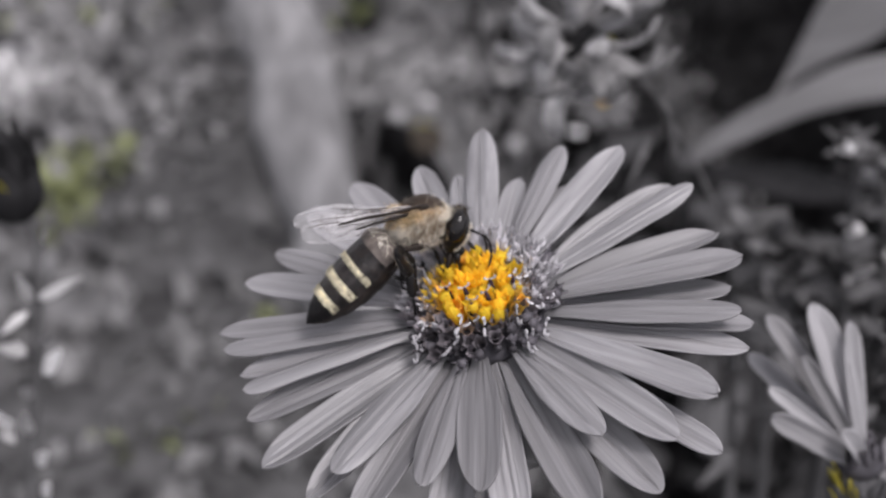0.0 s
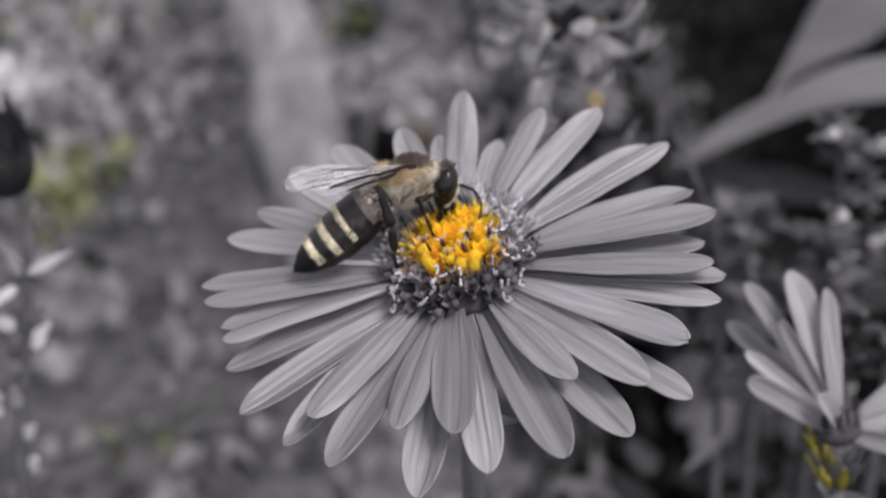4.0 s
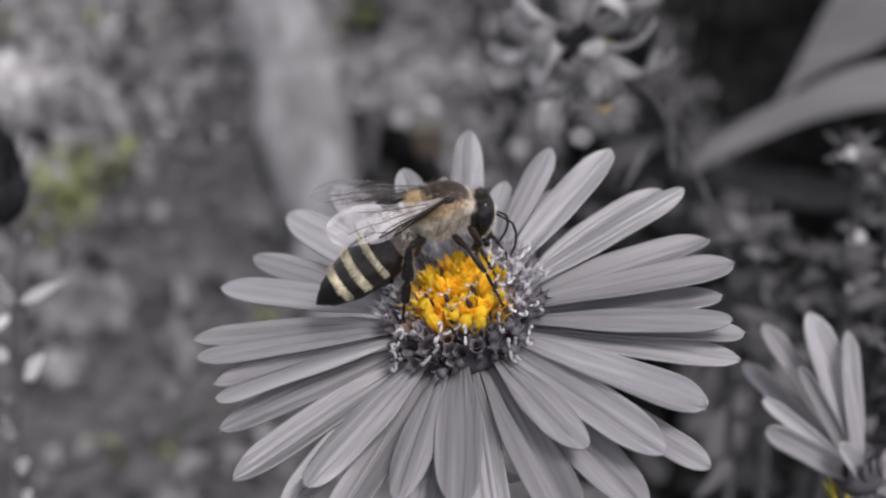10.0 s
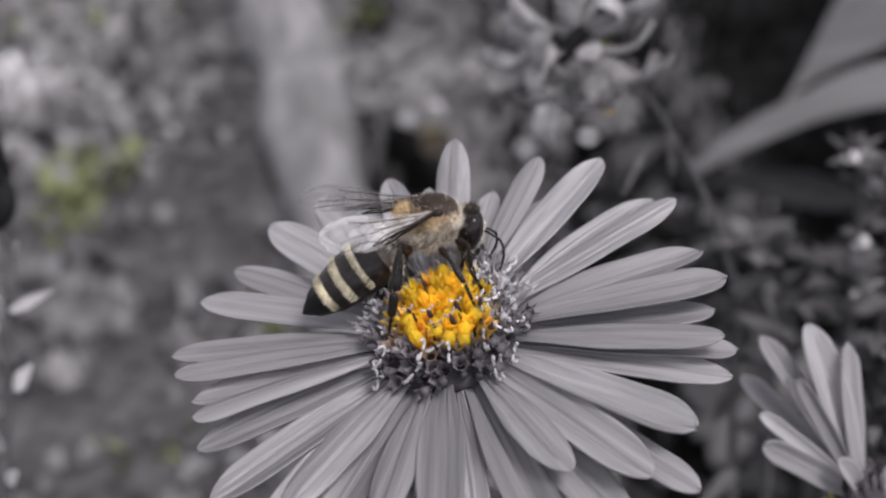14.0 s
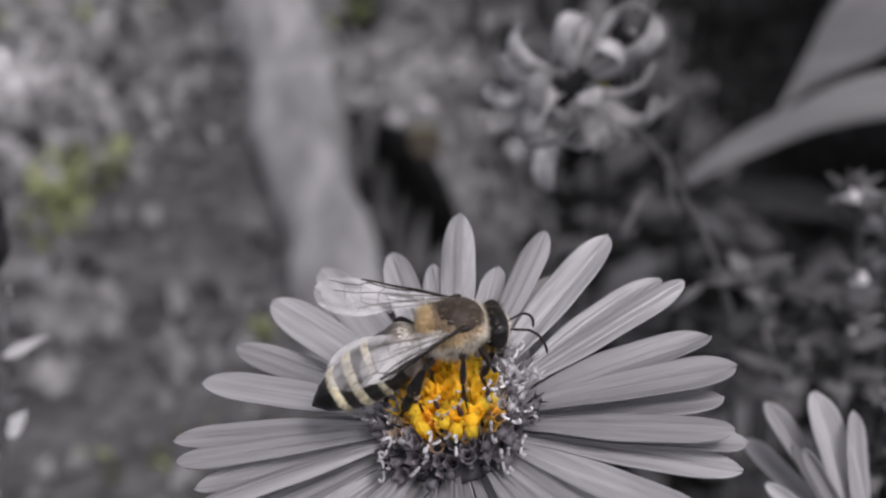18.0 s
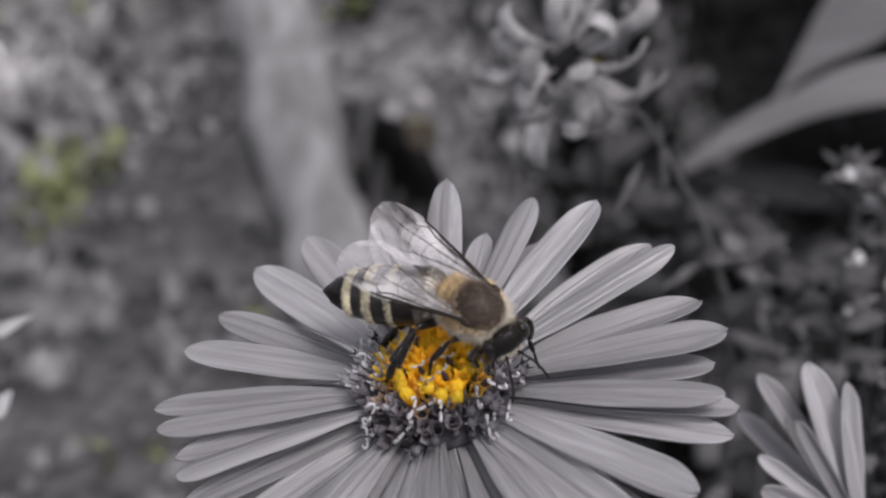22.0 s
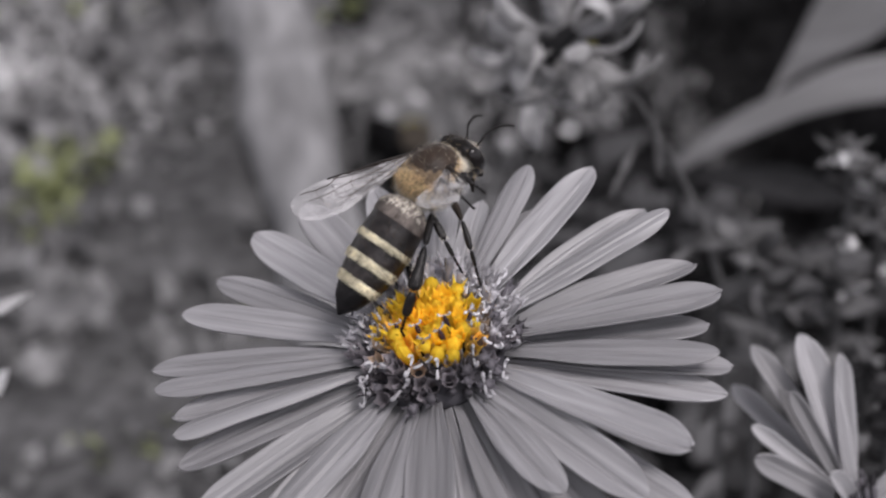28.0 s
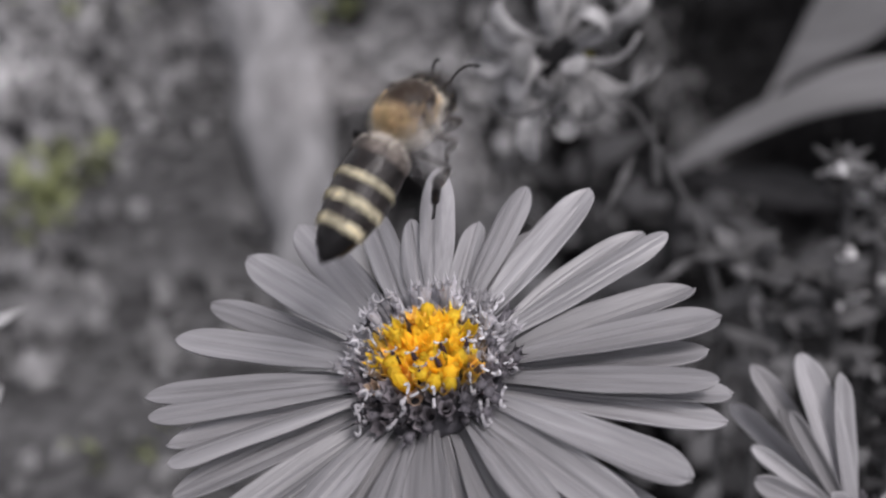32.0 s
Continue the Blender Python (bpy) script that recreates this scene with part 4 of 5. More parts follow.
# pale pebbles
rng = random.Random(5)
peb = None
for x, y, r in ((-23, 464, 4.0), (-10, 478, 3.2), (-83, 488, 4.6), (-123, 497, 3.4), (-64, 504, 3.4), (5, 520, 1.6), (26.5, 417, 3.6), (43, 442, 3.6), (52, 424, 2.6), (-165, 620, 5), (-145, 580, 4)):
    m = place(x, y, max(-1.0, ground_height(x / 1000, y / 1000) * 1000) + r * 0.5 + (8 if x > 20 else 0), rng.uniform(-15, 15), rng.uniform(-15, 15), rng.uniform(0, 360))
    if peb is None:
        peb = new("pebble", Shape().ball((0, 0, 0), (1.2, 0.9, 0.6), 8, 10, lambda p: p * (1 + 0.15 * noise.noise(p * 1.7))).mesh("pebble", PEBBLE))
        tagged(peb, "small pale pebble lying in the turf", "pebble", "pebbles in the turf")
        ob = peb
    else:
        ob = copy_thing(peb, m)
    ob.matrix_basis = m @ Matrix.Diagonal((r, r, r, 1))


# ---- helpers for plants ----
def leaf_from(parent, p, q, width, material, face=(0, -0.6, 0.8), bend=0.0, tip=0.35, name="leaf", fold=0.2):
    """A leaf of the plant from p to q (world millimetres), its face turned to face."""
    p, q = Vector(p), Vector(q)
    length = (q - p).length
    sh = leaf_shape(length, width, bend, fold, 12, 6, 0.15, tip)
    m = along(p, q, Vector(face))
    return child(name, sh.mesh(name, material), parent, parent.matrix_basis.inverted() @ m)


def plant(name, label, category, foot, group=""):
    """An empty standing on the ground at foot (x, y)."""
    ob = tagged(new(name), label, category, group)
    ob.matrix_basis = place(foot[0], foot[1], ground_height(foot[0] / 1000, foot[1] / 1000) * 1000)
    return ob


def stem_of(parent, pts, radii, material=None):
    m = parent.matrix_basis.inverted()
    base = parent.matrix_basis.translation / MM
    pts = [base - Vector((0, 0, 4))] + [Vector(p) for p in pts]
    radii = [radii[0]] + list(radii)
    return child("stem", Shape().tube([(m @ (p * MM)) / MM for p in pts], radii, 9).mesh("stem", material or STEM), parent)


# ---- broad blades behind ----
lily = plant("broadleaf_plant", "plant with broad smooth grey blades over shade-painted soil", "plant", (61, 236))
stem_of(lily, [(61, 236, 60), (62, 233, 95)], [2.0, 1.6, 1.2], LEAF_DARK)


def broad_blade(parent, axis, widths, face, material):
    """A smooth blade whose midline passes through the axis points (world millimetres)."""
    pts, n = [Vector(p) for p in axis], len(axis) - 1

    def curve(vals, u):
        i = min(int(u * n), n - 1)
        k = u * n - i
        p0, p1, p2, p3 = vals[max(i - 1, 0)], vals[i], vals[i + 1], vals[min(i + 2, n)]
        return p1 + (p2 - p0) * 0.5 * k + (p0 * 2 - p1 * 5 + p2 * 4 - p3) * 0.5 * k * k + (p1 * 3 - p0 - p2 * 3 + p3) * 0.5 * k * k * k

    inv_m = parent.matrix_basis.inverted()

    def fn(u, v):
        p, s = curve(pts, u), v * 2 - 1
        along_it = (curve(pts, min(1.0, u + 0.02)) - curve(pts, max(0.0, u - 0.02))).normalized()
        across = Vector(face).cross(along_it).normalized()
        w = max(0.2, curve(widths, u)) / 2
        q = p + across * s * w + across.cross(along_it) * (-0.10 * w * abs(s) - 0.05 * w * math.sin(s * 9 + u * 5))
        return (inv_m @ (q * MM)) / MM
    return child("blade", Shape().sheet(fn, 40, 14, 0.3).mesh("blade", material), parent)


broad_blade(lily, [(58.9, 229.8, 93.8), (74.1, 234.5, 102.0), (88.5, 237.7, 107.6), (100.6, 239.9, 111.3), (112, 241, 113.2), (126, 242, 114), (142, 243, 110)], [3.0, 6.8, 8.2, 11.0, 11.8, 10.0, 1.0], (0.0, -0.75, 0.66), BLADE)
broad_blade(lily, [(80, 240, 101), (87.5, 249.5, 108.0), (95.1, 253.6, 115.0), (105.8, 258.6, 123.8), (119.5, 264.8, 134.5), (133, 271.5, 146)], [1.0, 2.0, 9.0, 18.5, 19.0, 2.0], (-0.1, -0.8, 0.6), BLADE)
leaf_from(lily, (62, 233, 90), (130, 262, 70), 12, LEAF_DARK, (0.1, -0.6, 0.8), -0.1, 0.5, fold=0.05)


# ---- small open flower far behind ----
def far_flower(x, y, z, radius, count, face, label):
    fl = plant("small_aster", label, "flower", (x + 2, y + 4))
    stem_of(fl, [(x + 2, y + 3, z * 0.6), (x, y, z - 1)], [0.9, 0.8, 0.7], LEAF_DARK)
    local = fl.matrix_basis.inverted() @ along(Vector((x, y, z)), Vector((x, y, z)) + Vector(face).cross(Vector((1, 0, 0))), Vector(face))
    me = petal_shape(radius, radius * 0.3, 0.6, -1.0, seed=3, nu=8, nv=4).mesh("petal", LEAF_MID)
    for k in range(count):
        child("petal", me, fl, local @ pose(0, 0, 0, 0, 0, 360 * k / count))
    child("disc", Shape().ball((0, 0, 0.4), (1.0, 1.0, 0.8), 8, 12).mesh("disc", ORANGE), fl, local)
    return fl


far_flower(36.2, 221.6, 114.9, 8.5, 13, (0.1, -0.5, 0.85), "small aster with dull petals and an orange disc")


# ---- withered aster ----
def curled_petal(length, width, curl, seed):
    rg = random.Random(seed)
    k0, wave = rg.uniform(0.2, 0.6), rg.uniform(-0.4, 0.4)

    def fn(u, v):
        s = v * 2 - 1
        a = curl * max(0.0, u - k0) / (1 - k0)
        x = length * (min(u, k0) + (math.sin(a) / curl * (1 - k0) if u > k0 else 0))
        z = length * ((1 - math.cos(a)) / curl * (1 - k0) if u > k0 else 0)
        w = width * (0.5 + 0.5 * smooth01(u * 2)) * math.sqrt(max(0.03, 1 - max(0.0, (u - 0.75) / 0.25) ** 2)) / 2
        return (x, s * w + wave * length * u * u * 0.3, z + 0.25 * width * s * s)
    return Shape().sheet(fn, 14, 6, 0.15)


dead = plant("withered_aster", "withered grey aster with curled petals on a bent stem", "flower", (44, 78))
stem_of(dead, [(42, 77, 100), (37.5, 76, 153), (33.3, 76, 164.8), (30.8, 76, 169.6), (27.6, 75.6, 175.2), (24.3, 75, 180.6), (18.5, 73, 186.5)], [0.8, 0.6, 0.34, 0.3, 0.28, 0.28, 0.28, 0.5], TWIG)
CURL = [curled_petal(random.Random(k).uniform(8.5, 14), random.Random(k + 50).uniform(1.9, 3.2), random.Random(k + 90).uniform(1.2, 4.2) * (1 if k % 4 else -1), k).mesh("petal", DRY) for k in range(12)]
rng = random.Random(77)
top = dead.matrix_basis.inverted() @ place(14.2, 72.4, 189.0, -22, -28, 0)
for k in range(36):
    az = k * 137.5
    el = rng.uniform(-62, 58)
    child("petal", CURL[k % 12], dead, top @ pose(0, 0, 0, 0, 0, az) @ pose(0, 0, 0, 0, -el, 0) @ place(1.4, 0, 0, rng.uniform(-60, 60)))
child("disc", Shape().ball((0, 0, 0), (3.0, 3.0, 2.4), 10, 14).mesh("disc", LEAF_DARK), dead, top)
child("sepal", Shape().ball((2.2, 1.0, -1.6), (1.5, 1.2, 1.2), 8, 10).mesh("sepal", OLIVE), dead, top)
for p, q, w in (((27.3, 73.7, 170.8), (26.0, 72, 181.0), 1.3), ((32.8, 75.3, 160.5), (38.5, 73, 163.0), 1.6), ((32.8, 75.3, 160.5), (28.0, 74, 157.0), 1.6), ((24, 73, 176), (20.5, 70, 170), 1.2),
                ((36, 74.5, 154), (42, 72, 158), 3.2), ((36.5, 74.5, 153), (31, 70, 154), 3.0), ((37, 74.2, 151), (44, 70, 150), 3.4), ((37.3, 74.2, 149), (33, 68, 144), 3.2), ((38, 74.5, 145), (46, 70, 146), 3.0), ((39, 75, 138), (34, 69, 136), 3.2),
                ((39, 75, 132), (47, 70, 134), 3.2), ((40, 75, 124), (35, 68, 124), 3.0), ((36.8, 74.3, 152), (39, 68, 156), 2.6)):
    leaf_from(dead, p, q, w * 0.8, TWIG if w < 2 else LEAF_LOW, (0.1, -0.7, 0.7), rng.uniform(-0.3, 0.4))


# ---- half-open aster beside the main one ----
half = plant("half_open_aster", "half-open aster with upright pale petals and a lime-edged cup", "flower", (37, 20))
stem_of(half, [(37, 19, 80), (36, 15, 140), (35.2, 11.5, 166)], [1.3, 1.2, 1.0, 1.0])
mi = half.matrix_basis.inverted()
for k, (q, w, roll, bow) in enumerate((
    ((26.8, 19.8, 183.3), 2.5, 0.3, 1.8), ((30.4, 18.7, 185.2), 3.5, 0.2, 1.4), ((33.1, 17.0, 184.3), 2.7, 0.5, -1.2), ((25.6, 12.4, 180.6), 1.6, 0.0, 2.0), ((25.4, 9.6, 179.6), 2.5, -0.2, 1.6), ((26.0, 21.3, 178.1), 2.4, 0.2, 0.6),
    ((28.6, 17.0, 180.6), 2.0, 0.2, 1.2), ((31.6, 9.4, 178.2), 2.1, 0.3, 1.6), ((41.0, 12.0, 174.5), 2.4, 0.3, 0.8), ((42.0, 15.0, 177.0), 2.4, 0.3, 0.4), ((41.0, 8.0, 173.0), 2.2, 0.0, 0.6), ((29.0, 14.5, 182.5), 1.6, -0.3, 1.0))):
    base = Vector((35.0, 11.9, 172.2))
    q = Vector(q)
    d = q - base
    sh = petal_shape(d.length * 0.95, w * 0.8, bow, -bow, 0.26, 0.07, notch=(0, 0.3, 0.1)[k % 3], seed=100 + k, nu=18, nv=14, neck=0.55)
    child("petal", sh.mesh("petal", PETAL_FAR), half, mi @ along(base + d * 0.05, q, Vector((roll, -0.75, 0.6))))
cupm = mi @ along(Vector((35.2, 11.5, 167.5)), Vector((34.6, 12.2, 173.0)), Vector((0, -1, 0)))
child("cup", Shape().tube([(-1.0, 0, 0), (1.5, 0, 0), (3.8, 0, 0), (4.6, 0, 0)], [0.9, 1.5, 1.7, 1.4], 14).mesh("cup", STEM), half, cupm)
for k in range(30):
    a, row = k * 137.5, k % 3
    child("bract", leaf_shape(3.2, 0.9, 0.25, 0.3).mesh("bract", LIME if 190 < a % 360 < 330 and row != 1 else OLIVE if k % 7 == 0 else STEM), half, cupm @ pose(0, 0, 0, a, 0, 0) @ place(-0.6 + 1.3 * row, 0, 1.35 + 0.12 * row, 0, -12, 0))
child("disc", Shape().ball((5.2, 0, 0), (1.6, 2.2, 2.2), 10, 14).mesh("disc", BASE), half, cupm)
for k in range(26):
    a, r = k * 2.39996, 2.1 * math.sqrt((k + 0.5) / 26)
    child("floret", TUBE_BUD, half, cupm @ place(5.6, r * math.cos(a), r * math.sin(a), 0, 90, 0) @ Matrix.Diagonal((1, 1, 1.3, 1)))
for p, q, w in (((35.8, 13, 158), (29, 9, 160), 2.0), ((36, 14, 150), (43, 8, 152), 2.2), ((36, 15, 163), (41, 8, 165), 1.6), ((35.5, 12.5, 164), (31.5, 6.5, 163), 1.6), ((35.4, 12, 165), (32.0, 9.0, 169), 1.0), ((35.6, 12, 163), (31.0, 9.5, 166), 1.0), ((35.8, 12.5, 161), (39.0, 7.5, 165), 1.1), ((35.6, 12.5, 160), (33.0, 8.0, 163.5), 1.0), ((35.8, 13, 157), (39.5, 8.0, 160), 1.2)):
    leaf_from(half, p, q, w, LEAF, (0, -0.7, 0.7), 0.1)

# ---- shoot with a closed bud ----
shoot = plant("budding_shoot", "leafy shoot with pale small leaves and a closed dark bud", "plant", (-52, 36))
stem_of(shoot, [(-52.6, 41.6, 100), (-52.1, 43.6, 143.9), (-50.9, 50.2, 157.4), (-50.9, 56.9, 169), (-52.6, 59.5, 173.5)], [0.8, 0.75, 0.7, 0.65, 0.7, 1.2], TWIG)
budm = shoot.matrix_basis.inverted() @ along(Vector((-52.8, 59, 172.5)), Vector((-57.6, 62, 184.5)), Vector((0, -1, 0.4)))
child("bud", Shape().ball((5.6, 0, 0), (6.8, 3.7, 3.7), 14, 16, lambda p: (p.x, p.y * (1 - 0.05 * p.x), p.z * (1 - 0.05 * p.x))).mesh("bud", LEAF_DARK), shoot, budm)
for k in range(30):
    a, u = k * 137.5, (k % 3)
    child("bract", leaf_shape(6.2 - u * 0.8, 1.6, 0.34).mesh("bract", (OLIVE, LEAF_DARK, STEM, LEAF_DARK, LEAF_DARK)[k % 5]), shoot, budm @ pose(0, 0, 0, a, 0, 0) @ place(1.0 + u * 2.6, 0, 3.0 + (0.9 if u == 1 else 0.4 * u), 0, -6 + 8 * u, 0))
rng = random.Random(31)
for k, (p, q, w) in enumerate((
    ((-50.6, 52.6, 164.3), (-44.2, 51.4, 168.2), 1.1), ((-51.3, 52.4, 164.0), (-52.0, 51.7, 168.7), 1.1), ((-51.8, 51.9, 163.0), (-53.8, 48.0, 162.4), 1.1), ((-51.5, 49.5, 159.0), (-54.7, 47.2, 160.9), 1.3),
    ((-49.9, 48.2, 156.7), (-46.3, 47.2, 160.9), 1.6), ((-50.3, 49.9, 159.6), (-47.3, 48.0, 162.3), 1.0), ((-49.9, 56.1, 170.4), (-48.4, 54.0, 172.7), 1.0), ((-51.6, 44.6, 150.4), (-50.7, 43.8, 155.1), 1.3),
    ((-53.6, 44.9, 151.0), (-54.7, 43.5, 154.5), 1.6), ((-53.3, 44.6, 150.4), (-54.0, 42.0, 152.0), 1.6), ((-49.8, 40.9, 144.1), (-48.0, 39.4, 147.5), 1.4), ((-50.8, 48.9, 157.9), (-50.6, 47.8, 161.9), 0.9),
    ((-51.0, 46.9, 154.5), (-52.0, 44.8, 156.8), 1.2), ((-50.6, 42.9, 147.5), (-48.1, 41.2, 150.6), 1.3))):
    leaf_from(shoot, p, q, w * 1.45, PALE_LEAF if k not in (5, 11, 12) else LEAF, (rng.uniform(-0.3, 0.3), -0.7, 0.7), rng.uniform(0.0, 0.2))

# ---- leafy shoots at the edge of the bed ----
def rosette(parent, at, count, reach, width, tones, seed):
    """Narrow leaves spreading from one node of a stem."""
    rg = random.Random(seed)
    for k in range(count):
        az = radians(k * 137.5 + rg.uniform(-20, 20))
        d = Vector((math.cos(az), math.sin(az) * 0.7, rg.uniform(-0.25, 0.75))).normalized() * reach * rg.uniform(0.6, 1.15)
        p = Vector(at) + Vector((rg.gauss(0, 0.5), rg.gauss(0, 0.5), rg.gauss(0, 0.8)))
        leaf_from(parent, p, p + d, width * rg.uniform(0.75, 1.2), tones[k % len(tones)], (rg.uniform(-0.3, 0.3), -0.7, 0.7), rg.uniform(-0.15, 0.3))


SHOOTS = (
    ("shoot with clustered narrow grey leaves", (56, 82), [(55.5, 81, 120), (54, 80, 156), (53, 79.5, 166), (51.2, 79, 172)], [((51.2, 79, 172), 14), ((53.2, 79.5, 167), 12), ((54, 80, 160), 10), ((54.5, 80, 152), 10)], 4.2, 1.5, (LEAF, LEAF_LOW, PALE_LEAF, LEAF, LEAF_LOW)),
    ("shoot with clustered narrow grey leaves", (62, 84), [(61, 83, 120), (58, 80, 158), (56, 79, 169)], [((56, 79, 169), 12), ((57.5, 80, 162), 12), ((58.5, 80, 154), 10)], 4.2, 1.5, (LEAF, LEAF_LOW, LEAF, PALE_LEAF, LEAF_LOW)),
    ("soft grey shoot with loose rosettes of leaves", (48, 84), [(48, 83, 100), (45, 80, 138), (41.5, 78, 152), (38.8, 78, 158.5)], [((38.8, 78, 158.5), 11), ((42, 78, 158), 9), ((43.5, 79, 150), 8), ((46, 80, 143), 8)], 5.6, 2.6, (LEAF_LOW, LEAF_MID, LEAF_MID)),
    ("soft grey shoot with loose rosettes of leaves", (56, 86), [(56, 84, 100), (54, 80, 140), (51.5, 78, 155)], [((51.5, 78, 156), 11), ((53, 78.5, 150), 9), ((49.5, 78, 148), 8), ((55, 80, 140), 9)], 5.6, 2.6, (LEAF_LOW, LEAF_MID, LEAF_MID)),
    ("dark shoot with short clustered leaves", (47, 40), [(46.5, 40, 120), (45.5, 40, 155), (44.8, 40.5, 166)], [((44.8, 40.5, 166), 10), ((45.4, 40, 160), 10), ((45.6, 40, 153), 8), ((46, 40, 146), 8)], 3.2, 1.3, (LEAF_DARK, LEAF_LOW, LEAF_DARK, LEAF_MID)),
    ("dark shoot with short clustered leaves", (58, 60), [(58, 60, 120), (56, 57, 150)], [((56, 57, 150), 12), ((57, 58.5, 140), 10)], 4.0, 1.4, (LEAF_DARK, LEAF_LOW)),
)
for n, (label, foot, pts, nodes, reach, width, tones) in enumerate(SHOOTS):
    sp = plant("leafy_shoot", label, "plant", foot)
    stem_of(sp, pts, [0.8, 0.7, 0.6, 0.45][: len(pts)], LEAF_LOW)
    for k, (at, count) in enumerate(nodes):
        rosette(sp, at, count, reach, width, tones, 60 + 10 * n + k)

# a dead leaf by the log and a few low leaves on the bed
lf = tagged(new("fallen_leaf"), "brown fallen leaf with a yellowed edge on bare soil", "leaf")
lf.matrix_basis = place(-14, 424, ground_height(-0.014, 0.424) * 1000 + 5, 28, -6, 62)
child("blade", leaf_shape(24, 15, -0.12, 0.2).mesh("blade", BROWN), lf)
child("edge", Shape().tube([(8, 7.4, 1.6), (13, 7.0, 0.8), (18, 5.0, -0.8), (23, 1.6, -2.6)], [0.3, 0.6, 0.6, 0.3], 6).mesh("edge", OLIVE), lf, label="yellowed edge")
rng = random.Random(91)
low = None
for k in range(104):
    y = rng.uniform(190, 400)
    x = rng.uniform(30, 152 if 290 < y < 370 else 95 + max(0, 260 - y) * 0.5)
    m = place(x, y, ground_height(x / 1000, y / 1000) * 1000 + rng.uniform(9, 16), rng.uniform(-30, 30), rng.uniform(-40, 10), rng.uniform(0, 360))
    if low is None:
        low = tagged(new("low_leaf", leaf_shape(1.0, 0.42, -0.1).mesh("low_leaf", LEAF_LOW)), "grey leaf of a low weed on shade-painted soil", "leaf", "low leaves on the bed")
        ob = low
    else:
        ob = copy_thing(low, m)
    k = rng.uniform(14, 30)
    ob.matrix_basis = m @ Matrix.Diagonal((k, k, k, 1))


# ---- what moves ----
# seconds; place of the thorax in millimetres; heading, nose up, roll, bend and swing of the abdomen, in degrees
BEE_ROWS = [
    (0, -4.31, 1.64, 202.81, 10.4, 18.4, -25, 21, 0),
    (1, -4.69, 1.72, 202.96, 10.7, 23.7, -25, 18.5, 0),
    (2, -3.83, 2.62, 202.61, 9.4, 23.5, -25, 15.4, 0),
    (3, -3.76, 1.92, 202.68, 9.8, 22.8, -25, 17.4, 0),
    (3.5, -3.79, 1.93, 202.24, 8.9, 22.4, -22, 17, 0),
    (6, -1.28, 0.31, 204.11, 7, 7.2, -14, 19.4, 0),
    (7, -1.38, 1.58, 203.46, 5.1, 9.8, -10, 21.3, 0),
    (8, -1.69, 0.59, 204.08, 7.7, 13.3, -12, 17.8, 0),
    (9, -1.25, 1.08, 203.73, 9.8, 12.6, -8, 17.6, 0),
    (10, -1.4, 1.37, 204.31, 10.6, 17.6, -8, 17.7, 0),
    (11, -0.83, 1.76, 203.94, 9.4, 14.7, -10, 18.8, 0),
    (12, -0.67, 2.29, 203.69, 8.7, 10.8, -12, 23.8, 0),
    (13, -1.1, 2.73, 203.48, 7.9, 11.7, -12, 23.6, 0),
    (14, -1.06, 2.93, 203.49, 8.1, 14.1, -8, 21.2, 0),
    (17, -0.45, 2.15, 203.94, 13.2, 19, 8, 15.4, 0),
    (18, 0.02, 0.03, 204.02, 9.3, 12.5, 10, 19.3, 0),
    (19, 0.69, 0.25, 204.01, 8.5, 8.7, 10, 17.9, 0),
    (20, 0.77, 1.41, 203.18, -2.2, 6.4, 12, 20, 0),
    (21, 1.79, -0.36, 203.38, -15.9, -1.5, 20, 15.4, 8),
    (22, 2.27, -1.65, 203.67, -37.4, -10.1, 24, 8.3, 24),
    (23, 2.27, -2.17, 203.93, -37.3, -13.2, 24, 6.6, 26),
    (24, 2.08, -0.96, 203.47, -41.2, -12.2, 24, 10.1, 26),
    (25, 1.82, -0.49, 203.52, -25.9, -3.3, 22, 12.8, 14),
    (25.5, 1.37, 0.87, 204.21, -2.8, 7, 15, 16.9, 4),
    (27.5, -0.66, 1.93, 206.73, 39.4, 29.2, 5, 12.9, 0),
    (28, -0.17, 4.44, 207.02, 40.3, 28.3, 5, 16, 0),
    (29, 1.99, 4.45, 203.57, -5.1, 6.8, -55, 2.2, 0),
    (29.3, 1.34, 4.93, 203.73, 4.6, 2.2, -58, 11.4, 0),
    (29.6, 1.39, 3.93, 204.13, 5.1, -0.4, -54, 9.3, 0),
    (30, 0.63, 2.73, 205.17, 11, 3.6, -40, 11.7, 0),
    (30.3, -0.09, 3.69, 204.9, 11.2, 10.2, -32, 16, 0),
    (31, -0.75, 5.44, 205.51, 20.4, 22.1, -5, 14.3, 0),
    (31.2, -1.43, 4.97, 206.01, 25.4, 19.3, 0, 9.6, 0),
    (31.4, -1.81, 3.73, 207.17, 35.2, 17.8, 5, 10.6, 0),
    (31.6, -2.79, 3.2, 209.28, 50.8, 31.4, 5, 15, 0),
    (31.8, -2.73, 2, 211.73, 54.8, 30.8, 5, 13.8, 0),
    (32, -1.37, 3.87, 213.52, 55.4, 22.4, 5, 13.4, 0),
]
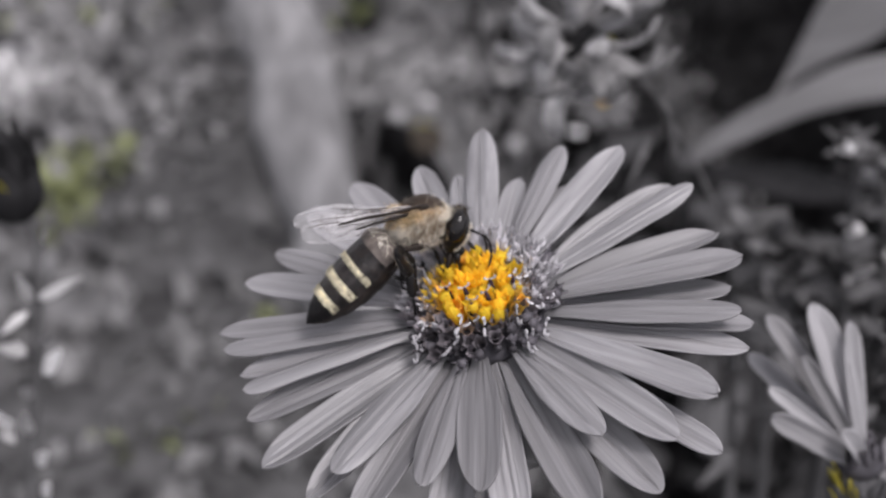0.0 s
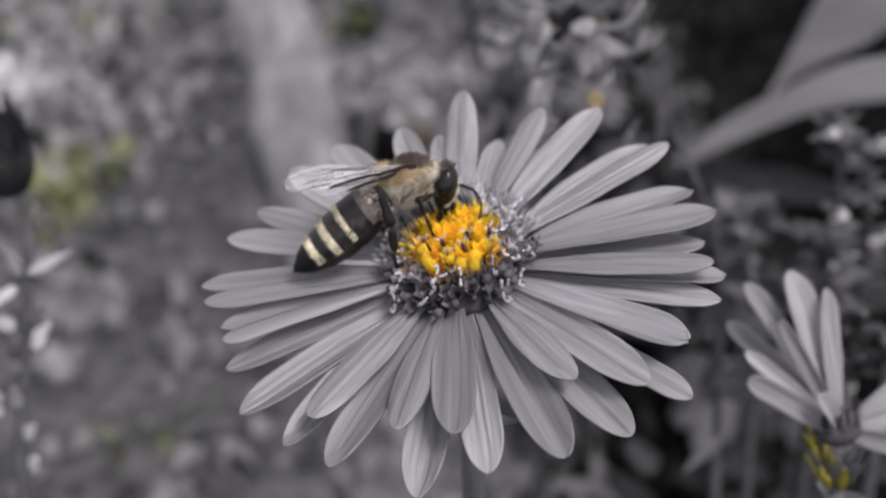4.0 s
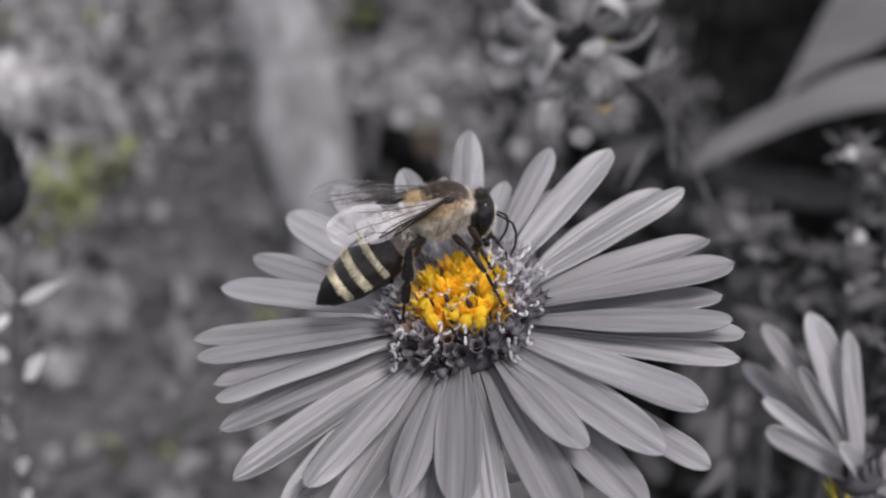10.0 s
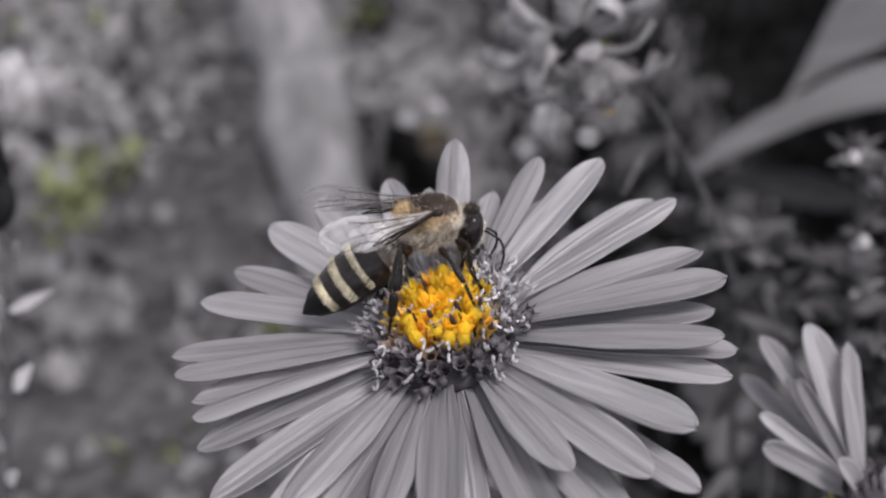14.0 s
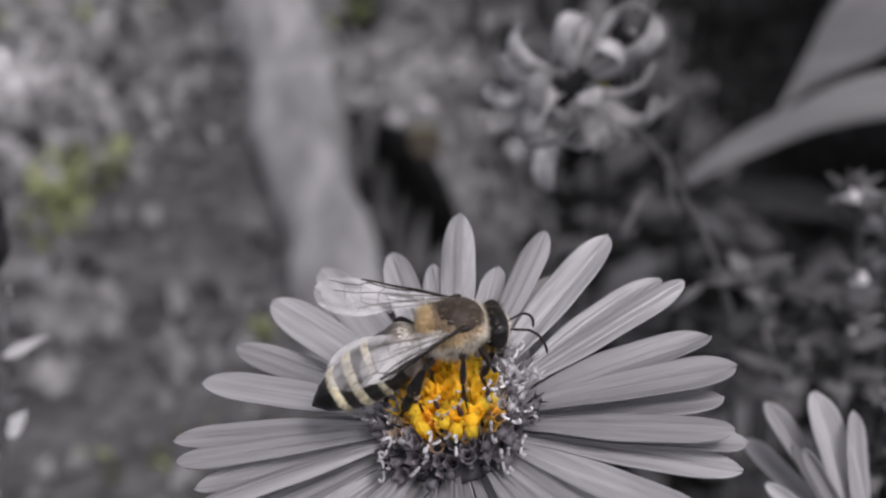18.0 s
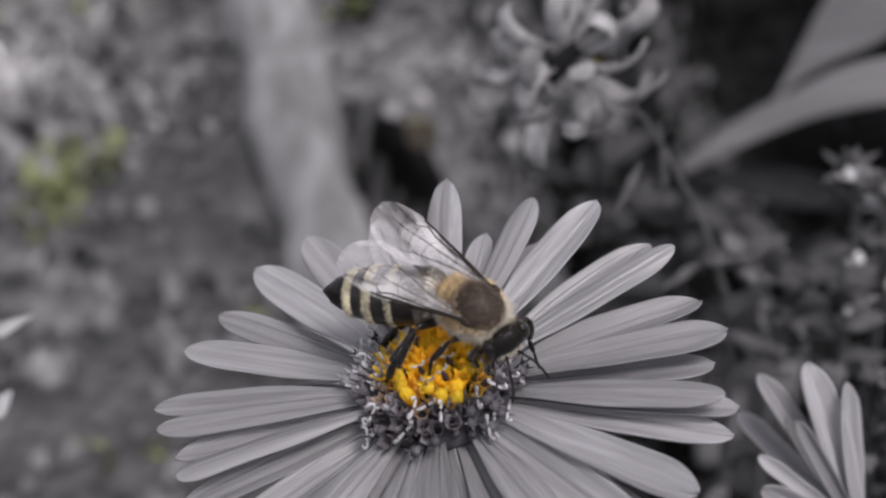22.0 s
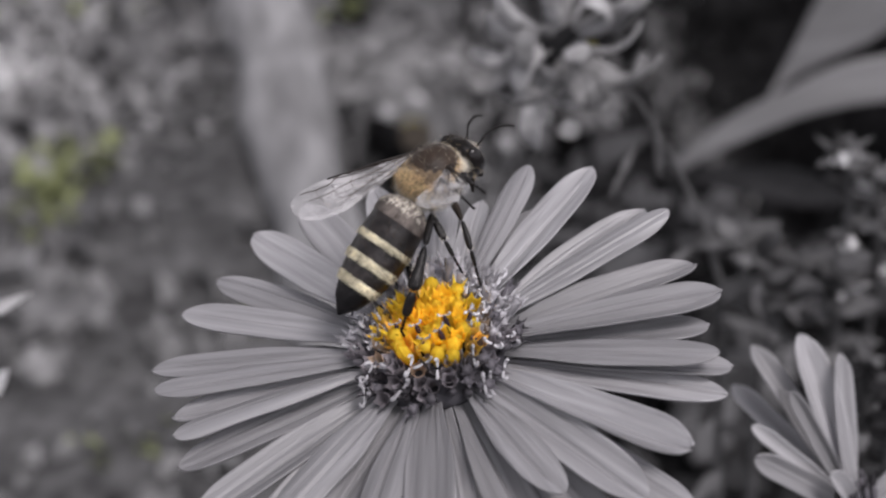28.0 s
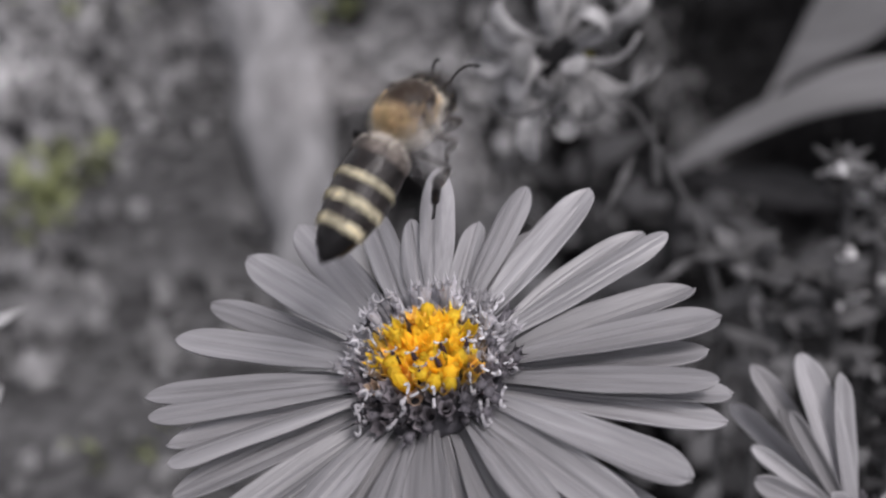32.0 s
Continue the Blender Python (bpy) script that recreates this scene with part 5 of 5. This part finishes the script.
# seconds; the feet's places on the flower, in millimetres from its centre
TOES = {
    (-1, "hind"): [(0, -4.4, -1, 1.5), (1, -4.3, -1.4, 1.5), (8, -3.8, -1.2, 1.9), (13, -3.5, -1.1, 1.8), (21, -2.9, -0.9, 1.9), (24, -2.6, -0.8, 2), (25.5, -2.7, -0.9, 2), (28, -1.8, -0.7, 2.3), (28.6, -2.2, 1.9, 2.2), (29, -3.5, 3.1, 7), (29.5, -3.5, 4, 7), (30, -3.6, -0.8, 5.6), (30.3, -3.6, -0.8, 5.2), (31, -3.4, 1.6, 4.2), (32, -3.7, 4.1, 3)],
    (-1, "middle"): [(0, -4.2, 0.5, 1.7), (1, -4.1, 0.1, 1.6), (5.5, 0.6, -0.9, 2.3), (7, 1.2, -1.1, 2.2), (8, 1.8, -1.2, 2.2), (9, 3.3, -1.5, 2.2), (12, 2.8, -1.2, 2.2), (14.5, 2.6, -1.0, 2.0), (24, -0.8, -1.7, 2.3), (25.5, 2.1, -2, 2), (28, 3.9, 1.2, 1.6), (29.5, 1.9, 3.2, 1.8), (30.3, 1, 3.6, 3), (31, 0.5, 3.7, 1.7), (32, 0.2, 4.6, 2.2)],
    (1, "hind"): [(0, -5.2, 0.4, 0.5), (1, -5.0, 0.1, 0.5), (9, -5.3, 0.7, 0.5), (13, -4.6, 0.4, 0.5), (19, -5.0, 2.2, 0.8), (24, -3.3, 1.4, 1.8), (28, -0.3, 1.7, 2.2), (29.5, -3.6, 3.4, 1.5), (31, -3.2, 2.9, 2.0), (32, -3.4, 4.4, 2.0)],
    (1, "middle"): [(0, -1.7, 2.6, 2.0), (9, 2.8, 1.1, 2.2), (13, 2.9, 0.8, 2.2), (19, 3.3, 2.2, 2.0), (23, 3.3, -1.0, 2.0), (28, 2.8, 2.4, 2.2), (29.3, 2.7, 4.0, 2.2), (31, 1.7, 4.3, 2.2), (32, 1.5, 5.7, 2.2)],
    (-1, "front"): [(0, -2.2, 1.7, 2.3), (1, -2.2, 1.5, 2.1), (8, 1.5, 1.5, 3), (13, 3, 1.5, 1.8), (21, 2.8, -0.7, 2), (24, 4, -1, 1.6), (25.5, 4.8, -0.8, 1.5), (27.5, 5, 2.8, 10), (28, 5.2, 3.1, 10), (29.5, 4, 2.8, 1.5), (30.3, 2.3, 4.1, 2.8), (31, 3.2, 4.3, 1.5), (32, 3.2, 5.3, 2)],
}
# seconds; near and far wing: sweep, lift, twist
WING_ROWS = [
    (0, 18, 10, 26, 14, 12, -30), (3, 18, 10, 26, 14, 12, -30), (6, 32, 4, 30, 18, 5, 50), (9, 34, 5, 32, 16, 4, 55), (12, 46, 8, 30, 13, 4, 58), (13, 52, 9, 28, 12, 4, 60), (14.5, 38, 5, 28, 14, 5, 50),
    (16.5, 18, -2, 16, 24, 14, 0), (17, 18, -3, 16, 26, 14, 0), (19, 20, -2, 16, 22, 10, 0), (20, 20, -1, 16, 18, 11, 0), (21, 18, 1, 14, 14, 11, 0), (22, 17, 5, 14, 9, 13, 0), (24, 17, 5, 14, 9, 13, 0), (25, 12, 4, 12, 12, 11, 0), (25.5, 6, 4, 14, 24, 12, 0),
    (27.5, 72, 34, 10, 32, 6, 0), (28, 70, 34, 10, 32, 5, 0), (28.3, 50, 24, 10, 46, 30, -20), (28.6, 8, -4, 25, 34, 62, -45), (29.3, 5, -6, 30, 30, 60, -45), (29.6, 5, 4, 10, 30, 52, -40), (30, 8, 12, -10, 30, 28, -20), (30.6, 10, 16, -30, 36, 18, 0),
    (31, 10, 16, -40, 84, -20, 0),
]
# seconds; head: nod down, turn left
HEAD_ROWS = [(0, 35, 0), (3, 30, 0), (6, 30, 0), (9, 25, 0), (14, 25, 0), (17, 15, 0), (20, 20, 0), (21, 38, -20), (22, 24, -20), (23, 24, -22), (24, 24, -20), (25, 26, -14), (27.5, 10, 5), (28, 5, 5), (28.6, 20, 0), (29.3, 25, 0), (31, 15, 0), (31.6, 15, 5), (32, 15, 5)]


# seconds; swing of the antennae upwards
ANTENNA_ROWS = [(0, -50), (1, -55), (6, -50), (8, -60), (13, -65), (17, -40), (19, -25), (21, -30), (23, -15), (25, -25), (27.5, 5), (28, 0), (28.6, 0), (29.3, 10), (30, -10), (31, 0), (32, 10)]


def bee_pose(row):
    t, x, y, z, yaw, up, roll, bend, swing = row
    return place(x, y, z, roll, -up, yaw)


def between(rows, t):
    """Straight-line value of the rows at t."""
    for a, b in zip(rows, rows[1:]):
        if a[0] <= t <= b[0]:
            u = (t - a[0]) / (b[0] - a[0])
            return [p + (q - p) * u for p, q in zip(a[1:], b[1:])]
    return list(rows[-1][1:])


def motions():
    times = [r[0] for r in BEE_ROWS]
    walk(bee, [(r[0], bee_pose(r)) for r in BEE_ROWS])
    walk(abdomen, [(r[0], place(-2.0, 0, -0.3, 0, -r[7], r[8])) for r in BEE_ROWS])
    walk(head, [(t, place(1.62, 0, -0.42, 0, nod, turn)) for t, nod, turn in HEAD_ROWS])
    for side, ob in ANTENNAE:
        walk(ob, [(t, place(1.92, side * 0.4, -0.25, 0, -a + side * 4, side * 3)) for t, a in ANTENNA_ROWS])
    for leg in LEGS:
        toes = TOES.get((leg[0], leg[1]))
        rows = [leg_poses(leg, bee_pose(r), 1.0 - smooth01((r[0] - 31.3) / 0.4), between(toes, r[0]) if toes else None) for r in BEE_ROWS]
        for n, ob in enumerate(leg[5]):
            walk(ob, [(t, row[n]) for t, row in zip(times, rows)])
    beats = [31.1 + k / 30 for k in range(28)]
    for (side, name), ob in WINGS.items():
        rows = []
        for r in WING_ROWS:
            sw, li, tw = r[1:4] if side < 0 else r[4:7]
            rows.append((r[0], wing_pose(side, name, sw + (4 if name == "hindwing" else 0), li - (3 if name == "hindwing" else 0), tw)))
        for k, t in enumerate(beats):
            li = (84, 28, -30, 28)[k % 4]
            rows.append((t, wing_pose(side, name, 62 if name == "forewing" else 50, li, 12)))
        walk(ob, rows)


motions()
